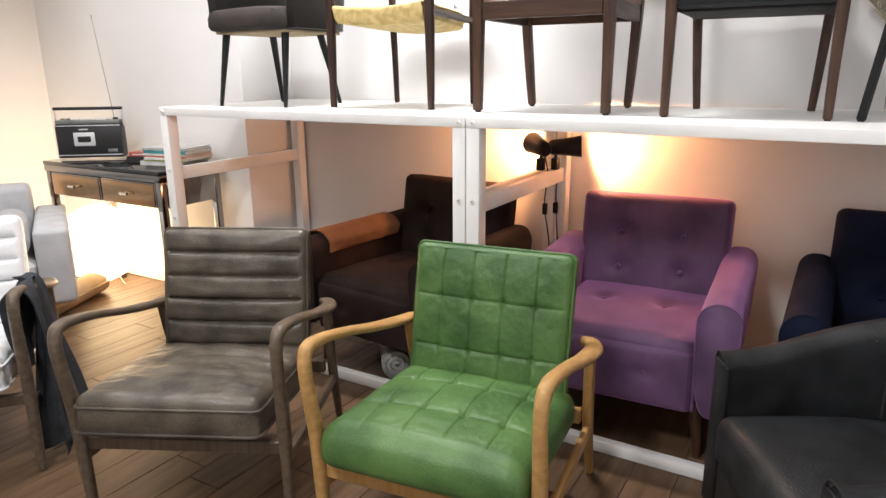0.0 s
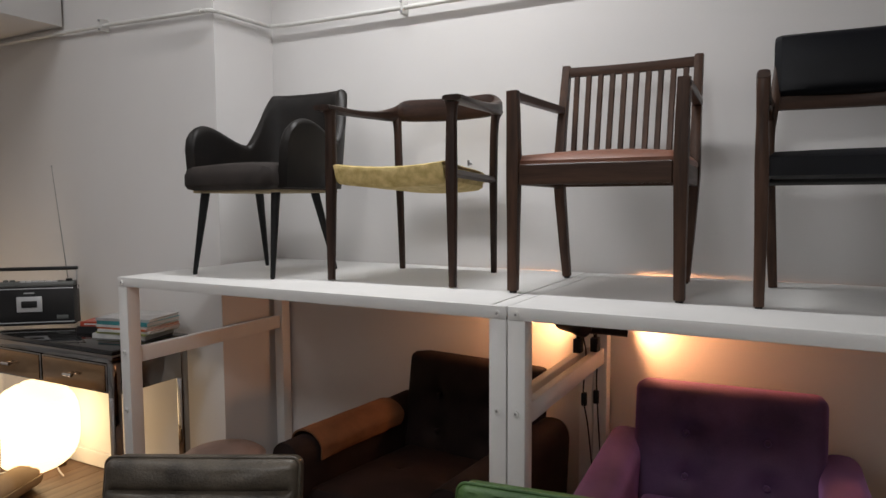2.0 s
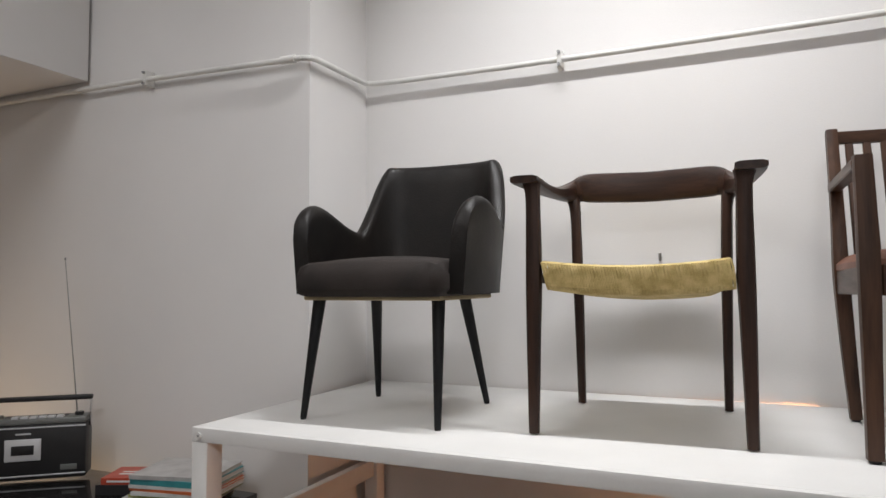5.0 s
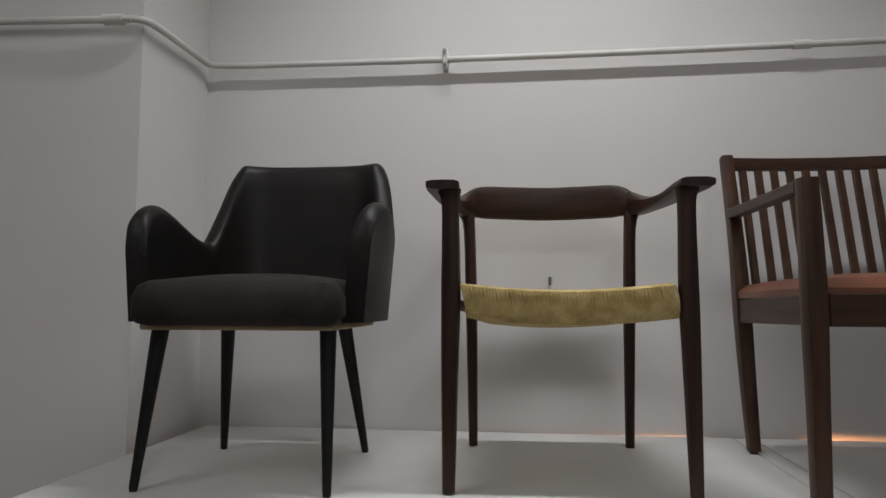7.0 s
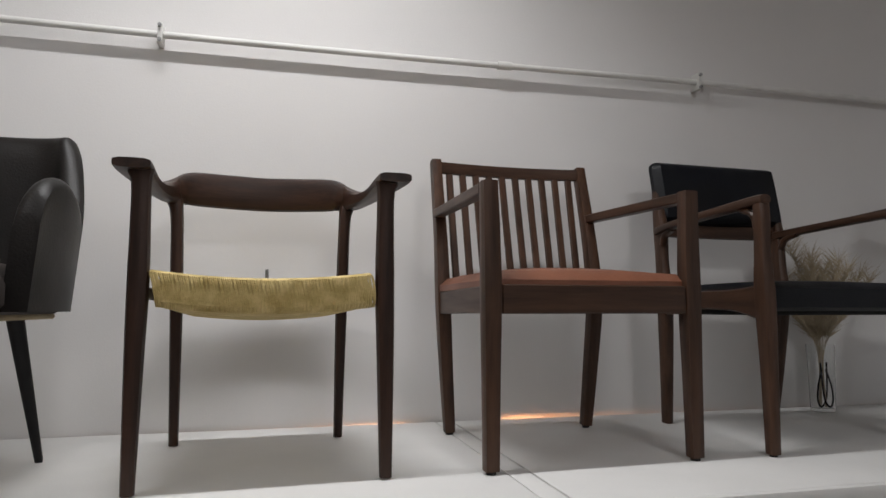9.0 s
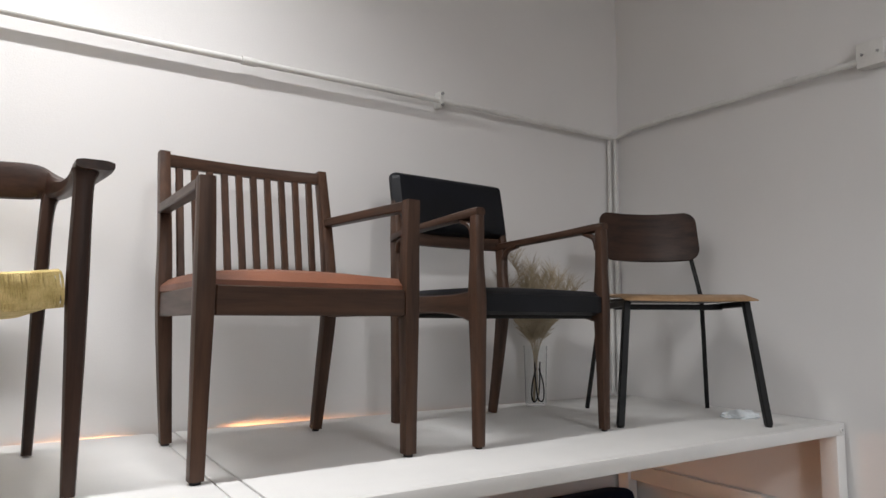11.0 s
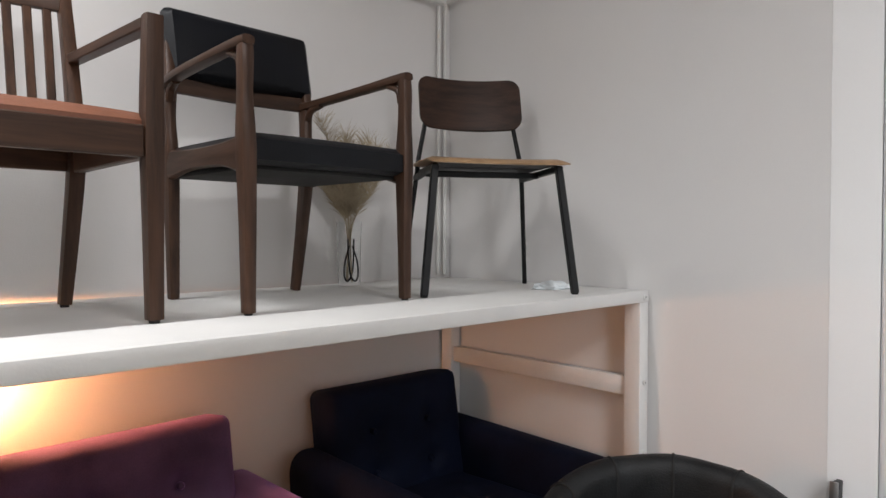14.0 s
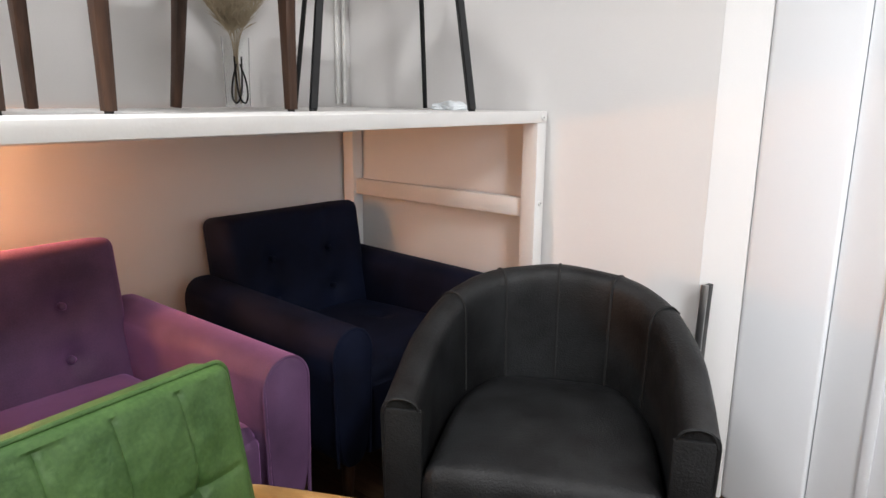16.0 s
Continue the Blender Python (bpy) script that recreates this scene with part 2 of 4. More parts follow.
def sweep(points, sizes, sides=10, power=2.0, up=(0, 0, 1), per=5, smooth=True, closed=False, bm=None):
    """A bar along points; sizes: half width and half height at each point, or one pair; power: 2 round, 4 or more squarish."""
    if not isinstance(sizes, list):
        sizes = [sizes] * len(points)
    if smooth and len(points) > 2:
        line = smooth_line([(*p[:3],) for p in points], per)
        ss = smooth_line([(a, b, 0) for a, b in sizes], per)
    else:
        line, ss = [Vector(p) for p in points], [Vector((a, b, 0)) for a, b in sizes]
    rings, side0 = [], None
    for i, q in enumerate(line):
        if closed:
            d = line[(i + 1) % len(line)] - line[i - 1]
        else:
            d = line[min(i + 1, len(line) - 1)] - line[max(i - 1, 0)]
        d.normalize()
        s = d.cross(Vector(up))
        if s.length < 0.15:
            s = side0.copy() if side0 else d.cross(Vector((0, 1, 0)))
        s = (s - d * s.dot(d)).normalized()
        if side0 and s.dot(side0) < 0:
            s = -s
        side0 = s
        u = s.cross(d).normalized()
        ring = []
        for k in range(sides):
            a = 2 * math.pi * (k + 0.5) / sides
            c, w = math.cos(a), math.sin(a)
            r = (abs(c) ** power + abs(w) ** power) ** (-1 / power)
            ring.append(q + s * (c * r * ss[i][0]) + u * (w * r * ss[i][1]))
        rings.append(ring)
    return rings_mesh(rings, closed=closed, bm=bm)


def post(p0, p1, a, b, bevel=0.003, up=(0, 1, 0), bm=None):
    """A straight bar with bevelled square section, half sizes a at p0 and b at p1."""
    a = a if isinstance(a, tuple) else (a, a)
    b = b if isinstance(b, tuple) else (b, b)
    d = (Vector(p1) - Vector(p0)).normalized()
    s = d.cross(Vector(up)).normalized()
    u = s.cross(d)
    rings = []
    L = (Vector(p1) - Vector(p0)).length
    for f, (hx, hy), k in ((0, a, 1), (bevel / L, a, 0), (1 - bevel / L, b, 0), (1, b, 1)):
        q = Vector(p0).lerp(Vector(p1), f)
        hx, hy = hx - k * bevel, hy - k * bevel
        e = bevel * (1 - 0.5 * k)
        ring = []
        for sx, sy, first in ((1, 1, 0), (-1, 1, 1), (-1, -1, 0), (1, -1, 1)):
            c1, c2 = (sx * hx, sy * (hy - e)), (sx * (hx - e), sy * hy)
            ring += [c1, c2] if not first else [c2, c1]
        rings.append([q + s * x + u * y for x, y in ring])
    return rings_mesh(rings, bm=bm)


def cylinder(p0, p1, r0, r1=None, sides=20, bm=None):
    return sweep([p0, p1], [(r0, r0), (r1 if r1 is not None else r0,) * 2], sides=sides, up=(0.3, 0.9, 0.2), smooth=False, bm=bm)


def lathe(profile, sides=32, centre=(0, 0), bm=None):
    rings = [[Vector((centre[0] + r * math.cos(2 * math.pi * k / sides), centre[1] + r * math.sin(2 * math.pi * k / sides), z)) for k in range(sides)] for r, z in profile]
    return rings_mesh(rings, bm=bm)


def pad(w, d, h, nx=24, ny=24, edge=0.03, crown=0.015, relief=None, power=4.0):
    """A stuffed cushion w by d by h about its centre, with rounded rim, crowned top; relief(u, v) lowers the top, u and v from -1 to 1."""
    bm = bmesh.new()
    def height(u, v):
        return crown * (1 - abs(u) ** 2.5) * (1 - abs(v) ** 2.5) - (relief(u, v) if relief else 0)
    top, bottom = [], []
    for j in range(ny + 1):
        v = -1 + 2 * j / ny
        rt, rb = [], []
        for i in range(nx + 1):
            u = -1 + 2 * i / nx
            ex, ey = max(0, abs(u) - (1 - 2 * edge / w)) / (2 * edge / w), max(0, abs(v) - (1 - 2 * edge / d)) / (2 * edge / d)
            e = min(1.0, math.hypot(ex, ey))
            drop = edge * (1 - math.sqrt(max(0.0, 1 - e * e)))
            cx = u * w / 2
            cy = v * d / 2
            if ex > 0 and ey > 0 and math.hypot(ex, ey) > 1:
                f = 1 / math.hypot(ex, ey)
                cx = math.copysign(w / 2 - edge + edge * ex * f, u)
                cy = math.copysign(d / 2 - edge + edge * ey * f, v)
            rt.append(bm.verts.new((cx, cy, h / 2 - drop + height(u, v) * (1 - e))))
            rb.append(bm.verts.new((cx, cy, -h / 2 + 0.6 * drop)))
        top.append(rt), bottom.append(rb)
    for j in range(ny):
        for i in range(nx):
            bm.faces.new((top[j][i], top[j][i + 1], top[j + 1][i + 1], top[j + 1][i]))
            bm.faces.new((bottom[j][i], bottom[j + 1][i], bottom[j + 1][i + 1], bottom[j][i + 1]))
    rim_t = top[0][:-1] + [r[-1] for r in top[:-1]] + top[-1][:0:-1] + [r[0] for r in top[:0:-1]]
    rim_b = bottom[0][:-1] + [r[-1] for r in bottom[:-1]] + bottom[-1][:0:-1] + [r[0] for r in bottom[:0:-1]]
    for i in range(len(rim_t)):
        k = (i + 1) % len(rim_t)
        bm.faces.new((rim_t[i], rim_b[i], rim_b[k], rim_t[k]))
    return bm


def groove(t, width):
    return math.exp(-(t / width) ** 2)


# ---- the room ----
def setting(name, bm, mat, smooth=0, parent=None):
    return tagged(part(name, bm, mat, parent, smooth=smooth), kind="structure")


DECK_Z, WALL_Y, RIGHT_X, LEFT_X, CEIL_Z, PIER_Y = 1.22, 1.003, 3.743, -2.05, 3.6, 0.597
setting("wall_north", box(-0.04, RIGHT_X + 0.2, WALL_Y, WALL_Y + 0.2, 0, CEIL_Z, 0), WALL)
pier = bmesh.new()
ring = [(-0.04, PIER_Y), (-0.04, WALL_Y + 0.2), (LEFT_X - 0.2, WALL_Y + 0.2), (LEFT_X - 0.2, 0.62)]
rings_mesh([[Vector((x, y, z)) for x, y in ring] for z in (0, CEIL_Z)], bm=pier)
setting("wall_pier", pier, WALL)
setting("wall_east", box(RIGHT_X, RIGHT_X + 0.2, -0.56, WALL_Y, 0, CEIL_Z, 0), WALL)
setting("wall_east_recess", box(4.25, 4.45, -4.2, -0.56, 0, CEIL_Z, 0), WALL)
jamb = bmesh.new()
rings_mesh([[Vector((x, y, z)) for x, y in ((RIGHT_X, -0.5605), (3.798, -0.671), (4.25, -0.671), (4.25, -0.5605))] for z in (0, CEIL_Z)], bm=jamb)
setting("wall_east_return", jamb, WALL)
setting("wall_west", box(LEFT_X - 0.2, LEFT_X, -4.2, 0.62, 0, CEIL_Z, 0), WALL)
setting("wall_south", box(LEFT_X - 0.2, 4.45, -4.4, -4.2, 0, CEIL_Z, 0), WALL)
setting("ceiling", box(LEFT_X - 0.2, 4.45, -4.4, WALL_Y + 0.2, CEIL_Z, CEIL_Z + 0.1, 0), CEIL)
setting("beam", box(LEFT_X, -1.22, -4.2, 0.595, 2.515, CEIL_Z, 0.004), WALL)
setting("baseboard", box(LEFT_X, -0.05, 0.578, 0.60, 0.003, 0.09, 0.003), LACQUER)
setting("baseboard", box(-0.035, RIGHT_X, WALL_Y - 0.014, WALL_Y, 0.003, 0.09, 0.003), LACQUER)
floor = setting("floor", box(LEFT_X - 0.2, 4.45, -4.4, WALL_Y + 0.2, -0.1, -0.004, 0), JOINT)


# conduits on the walls
def conduit(name, points, r=0.011):
    ob = part(name, sweep(points, (r, r), sides=10, smooth=False), PIPE)
    ob.location.z = 0.014
    return tagged(ob, "white-painted electrical conduit fixed along the wall", "conduit")


main_pipe = conduit("conduit_pipe", smooth_line([(LEFT_X + 0.02, 0.590, 2.472), (-1.66, 0.580, 2.466), (-0.83, 0.568, 2.452), (-0.13, 0.562, 2.428), (-0.05, 0.563, 2.426), (-0.020, 0.585, 2.426), (-0.012, 0.65, 2.427),
                        (-0.012, 0.90, 2.431), (-0.002, 0.948, 2.431), (0.04, 0.962, 2.430), (0.2, 0.964, 2.426), (0.81, 0.965, 2.419), (1.6, 0.965, 2.417), (2.7, 0.965, 2.422), (3.67, 0.965, 2.415)], 5))
part("coupling", cylinder((-0.14, 0.562, 2.4285), (-0.08, 0.5625, 2.427), 0.0155), PIPE, main_pipe)
part("coupling", cylinder((1.9, 0.965, 2.4185), (1.95, 0.965, 2.4188), 0.0145), PIPE, main_pipe)
right_pipe = conduit("conduit_pipe", smooth_line([(3.705, 0.975, 2.423), (3.710, 0.90, 2.440), (3.711, 0.776, 2.446), (3.711, 0.113, 2.443), (3.711, -0.54, 2.44)], 4))
for y in (0.80, 0.14):
    part("coupling", cylinder((3.711, y, 2.4455), (3.711, y - 0.05, 2.4455), 0.0145), PIPE, right_pipe)
conduit("conduit_pipe", [(3.694, 0.980, 2.41), (3.694, 0.983, 1.22)], 0.010)
conduit("conduit_pipe", [(3.657, 0.980, 2.40), (3.657, 0.985, 1.22)], 0.009)
jb = tagged(part("junction_box", box(3.700, RIGHT_X, -0.21, -0.12, 2.43, 2.52, 0.006), PIPE), "pale grey square junction box on the wall conduit", "junction box")
for y in (-0.19, -0.14):
    part("screw", cylinder((3.697, y, 2.475), (3.701, y, 2.475), 0.005), STEEL, jb)
for x, y, z in ((-0.833, 0.568, 2.453), (0.806, 0.965, 2.419), (2.69, 0.965, 2.422)):
    c = thing("pipe_clamp", "small painted metal clamp holding the conduit", "pipe clamp", pose(x, y, z + 0.014), "conduit clamps")
    part("bracket", box(-0.008, 0.008, -0.016, 0.036, -0.03, 0.034, 0.002), PIPE, c)
    part("bolt", cylinder((0, -0.024, 0.024), (0, -0.012, 0.024), 0.006), STEEL, c)
    part("bolt", cylinder((0, -0.024, -0.022), (0, -0.012, -0.022), 0.006), STEEL, c)
hook = thing("wall_hook", "tiny brass screw hook in the white wall", "hook", pose(1.141, WALL_Y, 1.697))
part("shank", cylinder((0, 0, 0), (0, -0.03, 0), 0.004), STEEL, hook)
part("tip", cylinder((0, -0.028, -0.012), (0, -0.028, 0.014), 0.005), STEEL, hook)
# cool white panelled door in the recess
door = tagged(new("door_1"), "cool white panelled door standing in the recess", "door", kind="structure")
part("door_frame", box(3.800, 3.860, -0.905, -0.672, 0.0, 2.6, 0.012, 3), DOOR_WHITE, door)
part("door_leaf", box(3.822, 3.858, -2.3, -0.907, 0.01, 2.6, 0.004), DOOR_WHITE, door)
part("moulding", box(3.812, 3.823, -1.06, -1.03, 0.15, 2.5, 0.005), DOOR_WHITE, door)

# ---- display platform: two white timber frames with decks ----
def platform(x0, x1):
    """A white bunk-like frame: four posts, deck, side rails and floor bars."""
    w = x1 - x0
    t = thing("display_platform", "white painted timber display platform with a flat deck", "platform", pose(x0, 0, 0), "display platforms")
    part("deck", box(0.0, w - 0.056, 0.0203, 0.991, DECK_Z - 0.018, DECK_Z, 0.0025), DECK, t)
    part("deck_end_strip", box(w - 0.052, w, 0.0203, 0.991, DECK_Z - 0.018, DECK_Z - 0.001, 0.0025), DECK, t)
    part("front_rail", box(0.0005, w - 0.0005, -0.001, 0.02, DECK_Z - 0.039, DECK_Z - 0.0003, 0.0015), LACQUER, t)
    part("back_rail", box(0.06, w - 0.06, 0.870, 0.900, DECK_Z - 0.10, DECK_Z - 0.018, 0.003), LACQUER, t)
    part("floor_bar", box(0.057, w - 0.057, 0.004, 0.045, 0.002, 0.045, 0.003), LACQUER, t)
    for x in (0.0, w - 0.055):
        for y in (0.0, 0.925):
            part("post", box(x, x + 0.055, y, y + 0.06, 0, DECK_Z - (0.0395 if y == 0 else 0.0185), 0.003), LACQUER, t)
        part("side_rail", box(x + 0.012, x + 0.043, 0.062, 0.923, 0.853, 0.918, 0.003), LACQUER, t)
        part("deck_side_rail", box(x + 0.012, x + 0.043, 0.062, 0.923, DECK_Z - 0.044, DECK_Z - 0.018, 0.003), LACQUER, t)
        part("floor_side_bar", box(x + 0.012, x + 0.043, 0.062, 0.923, 0.002, 0.05, 0.003), LACQUER, t)
        for z in (DECK_Z - 0.022, 0.905, 0.66):
            b = part("bolt", cylinder((x + 0.0275, -0.006, z), (x + 0.0275, 0.003, z), 0.0095, sides=16), LACQUER, t, "white cap bolt")
            part("socket", cylinder((x + 0.0275, -0.0066, z), (x + 0.0275, -0.004, z), 0.004, sides=6), STEEL, b)
    return t


platform(0.0, 1.740)
platform(1.744, 3.732)


# ---- chairs on the platform ----
def chair_pose(x, y, z, turn):
    return pose(x, y, z, 0, 0, turn)


def horseshoe(path, low, high, thick, steps=64, rows=10, lean=0.0, round_top=True, inner_in=0.0):
    """An upholstered wall along a plan line. low, high: heights by the share of the way; thick: its thickness; lean: outward slope."""
    line = smooth_line([(x, y, 0) for x, y in path], steps // (len(path) - 1) + 1)
    n = len(line)
    rings = []
    for i, q in enumerate(line):
        d = (line[min(i + 1, n - 1)] - line[max(i - 1, 0)]).normalized()
        out = Vector((d.y, -d.x, 0))
        f = i / (n - 1)
        z0, z1 = low(f), high(f)
        prof = []
        r = thick / 2
        for k in range(rows + 1):
            z = z0 + (z1 - r - z0) * k / rows
            prof.append((r + lean * (z - z0), z))
        for k in range(1, 8):
            a = math.pi * k / 8
            prof.append((r * math.cos(a) + lean * (z1 - z0), z1 - r + r * math.sin(a)))
        for k in range(rows, -1, -1):
            z = z0 + (z1 - r - z0) * k / rows
            prof.append((-r + lean * (z - z0), z))
        rings.append([q + out * o + Vector((0, 0, z)) for o, z in prof])
    return rings_mesh(rings)


def step(f, a, b):
    t = min(1, max(0, (f - a) / (b - a)))
    return t * t * (3 - 2 * t)


def leather_shell_chair():
    t = thing("shell_armchair", "dark brown leather shell armchair on slim black legs", "armchair", chair_pose(0.430, 0.4285, DECK_Z, 1.4))
    plan = [(-0.222, -0.205), (-0.232, -0.05), (-0.222, 0.08), (-0.190, 0.19), (-0.125, 0.255), (0.018, 0.27), (0.160, 0.255), (0.228, 0.19), (0.260, 0.08), (0.270, -0.05), (0.260, -0.205)]

    def top(f):
        g = min(f, 1 - f)
        arm = 0.545 + 0.093 * math.sqrt(max(0, 1 - (1 - min(1, g / 0.07)) ** 2)) - 0.07 * step(g, 0.06, 0.24)
        return arm + (0.812 - arm) * (0.4 * step(g, 0.24, 0.37) + 0.6 * min(1, max(0, (g - 0.24) / 0.12)))
    part("shell", horseshoe(plan[::-1], lambda f: 0.362, top, 0.048, lean=0.085, steps=130), LEATHER_DARK, t)
    part("seat", pad_at(pad(0.465, 0.49, 0.095, 26, 26, 0.035, 0.025), (0.012, -0.025, 0.402)), SUEDE_DARK, t, "dark brown suede seat cushion")
    part("underside", box(-0.22, 0.22, -0.21, 0.22, 0.344, 0.358, 0.006), UNDERCLOTH, t, "beige cloth lining")
    for sx, sy, fx, fy in ((-0.192, -0.165, -0.2125, -0.217), (0.197, -0.170, 0.2125, -0.217), (-0.160, 0.13, -0.200, 0.217), (0.160, 0.13, 0.200, 0.217)):
        leg = part("leg", cylinder((fx, fy, 0.006), (sx, sy, 0.346), 0.0095, 0.019), BLACK_STEEL, t)
        part("foot_cap", cylinder((fx, fy, 0), (fx, fy, 0.008), 0.0085), RUBBER, leg)
    return t


def pad_at(bm, place, turn=(0, 0, 0)):
    bm.transform(pose(*place, *turn))
    return bm


def cord_chair():
    t = thing("cord_armchair", "dark walnut armchair with woven yellow cord seat", "armchair", chair_pose(1.143, 0.5305, DECK_Z, 2.7))
    for s in (-1, 1):
        part("front_leg", sweep([(s * 0.2575, -0.2475, 0.004), (s * 0.255, -0.246, 0.28), (s * 0.253, -0.245, 0.43), (s * 0.254, -0.244, 0.61), (s * 0.256, -0.244, 0.652)],
                                [(0.0135, 0.0135), (0.019, 0.018), (0.021, 0.019), (0.019, 0.017), (0.026, 0.020)], sides=12, power=3, up=(0, 1, 0)), WALNUT, t)
        part("back_leg", sweep([(s * 0.2195, 0.248, 0.004), (s * 0.222, 0.238, 0.28), (s * 0.224, 0.232, 0.43), (s * 0.229, 0.232, 0.62), (s * 0.240, 0.240, 0.678)],
                               [(0.0125, 0.0125), (0.0155, 0.0155), (0.017, 0.017), (0.017, 0.017), (0.024, 0.022)], sides=12, power=2.6, up=(0, 1, 0)), WALNUT, t)
        part("arm", sweep([(s * 0.270, -0.280, 0.660), (s * 0.270, -0.215, 0.660), (s * 0.268, -0.05, 0.662), (s * 0.262, 0.11, 0.672), (s * 0.245, 0.22, 0.686), (s * 0.213, 0.262, 0.700)],
                          [(0.036, 0.010), (0.035, 0.012), (0.026, 0.013), (0.022, 0.018), (0.022, 0.030), (0.015, 0.042)], sides=16, power=5), WALNUT_Y, t)
        part("side_stretcher", post((s * 0.253, -0.23, 0.405), (s * 0.222, 0.24, 0.392), 0.012, 0.012), WALNUT_Y, t)
    part("back_rest", sweep([(-0.235, 0.240, 0.690), (-0.20, 0.262, 0.703), (-0.10, 0.284, 0.703), (0, 0.290, 0.701), (0.10, 0.284, 0.703), (0.20, 0.262, 0.703), (0.235, 0.240, 0.690)],
                            [(0.022, 0.026), (0.018, 0.046), (0.016, 0.049), (0.015, 0.049), (0.016, 0.049), (0.018, 0.046), (0.022, 0.026)], sides=16, power=3.2), WALNUT_X, t)
    # woven seat: strands side by side, wrapped over the rails
    bm = bmesh.new()
    n = 112
    for i in range(n):
        f = (i + 0.5) / n
        x = -0.226 + 0.452 * f
        xb = x * 0.85
        sag = 0.015 * (1 - (2 * f - 1) ** 2)
        z0 = 0.446 - sag
        j = 0.0016 * math.sin(i * 2.7)
        lean = 0.006
        sweep([(x + lean, -0.236, z0 - 0.072), (x + lean + j, -0.257, z0 - 0.058), (x - j, -0.261, z0 - 0.023), (x - lean, -0.240, z0), (x * 0.95, -0.05, z0 - 0.013), (xb, 0.16, z0 - 0.022), (xb, 0.215, z0 - 0.035), (xb, 0.205, z0 - 0.068)],
              (0.0030, 0.0028), sides=5, up=(1, 0, 0), per=3, bm=bm)
    tagged(part("woven_seat", bm, CORD, t, "hand-woven yellow paper cord"), kind="stuff")
    core = pad(0.448, 0.475, 0.070, 24, 20, 0.02, 0.0)
    for v in core.verts:
        v.co.z -= 0.015 * (1 - (v.co.x / 0.242) ** 2) + (0.022 * (v.co.y + 0.226) / 0.45)
        v.co.x *= 1 - 0.15 * (v.co.y + 0.226) / 0.45
    part("seat_core", pad_at(core, (0, -0.022, 0.4095)), CORD, t)
    return t


def slat_chair():
    t = thing("slat_back_armchair", "dark walnut slat-back armchair with terracotta leather seat", "armchair", chair_pose(1.9045, 0.5305, DECK_Z, 1.6))
    for s in (-1, 1):
        leg = part("front_leg", sweep([(s * 0.264, -0.2445, 0.008), (s * 0.263, -0.2445, 0.2), (s * 0.262, -0.2445, 0.40), (s * 0.263, -0.2445, 0.53), (s * 0.266, -0.2445, 0.664)],
                                [(0.017, 0.017), (0.019, 0.019), (0.022, 0.022), (0.021, 0.020), (0.019, 0.019)], sides=12, power=7, up=(0, 1, 0)), NUT, t)
        part("glide", cylinder((s * 0.264, -0.2445, 0), (s * 0.264, -0.2445, 0.01), 0.012), RUBBER, leg)
        leg = part("back_leg", sweep([(s * 0.222, 0.2445, 0.008), (s * 0.236, 0.232, 0.2), (s * 0.248, 0.222, 0.40), (s * 0.248, 0.248, 0.58), (s * 0.247, 0.312, 0.832)],
                               [(0.016, 0.016), (0.019, 0.019), (0.021, 0.021), (0.018, 0.021), (0.016, 0.018)], sides=12, power=7, up=(0, 1, 0)), NUT, t)
        part("glide", cylinder((s * 0.222, 0.2445, 0), (s * 0.222, 0.2445, 0.01), 0.011), RUBBER, leg)
        part("arm", post((s * 0.266, -0.228, 0.650), (s * 0.252, 0.262, 0.658), (0.018, 0.013), (0.016, 0.013), up=(0, 0, 1)), NUT_Y, t)
        part("side_rail", post((s * 0.258, -0.228, 0.391), (s * 0.248, 0.225, 0.386), (0.013, 0.032), (0.013, 0.032), up=(0, 0, 1)), NUT_Y, t)
    part("front_rail", post((-0.24, -0.250, 0.391), (0.24, -0.250, 0.391), (0.013, 0.034), (0.013, 0.034), up=(0, 0, 1)), NUT_X, t)
    part("back_rail", post((-0.23, 0.23, 0.388), (0.23, 0.23, 0.388), (0.012, 0.03), (0.012, 0.03), up=(0, 0, 1)), NUT_X, t)
    part("top_rail", sweep([(-0.236, 0.305, 0.810), (-0.12, 0.320, 0.810), (0, 0.325, 0.810), (0.12, 0.320, 0.810), (0.236, 0.305, 0.810)], (0.012, 0.019), sides=12, power=6), NUT_X, t)
    for i in range(10):
        x = -0.200 + 0.400 * i / 9
        bow = 0.02 * (1 - (x / 0.24) ** 2)
        part("slat", post((x, 0.230, 0.40), (x * 1.02, 0.302 + bow, 0.796), (0.0105, 0.007), (0.0105, 0.007)), NUT, t)
    part("seat", pad_at(pad(0.525, 0.475, 0.045, 24, 20, 0.018, 0.022), (0, -0.01, 0.432)), LEATHER_TAN, t, "terracotta leather seat pad")
    for s in (-1, 1):
        part("corner_block", box(min(s * 0.24, s * 0.19), max(s * 0.24, s * 0.19), -0.232, -0.19, 0.365, 0.41, 0.003), NUT_X, t)
    return t


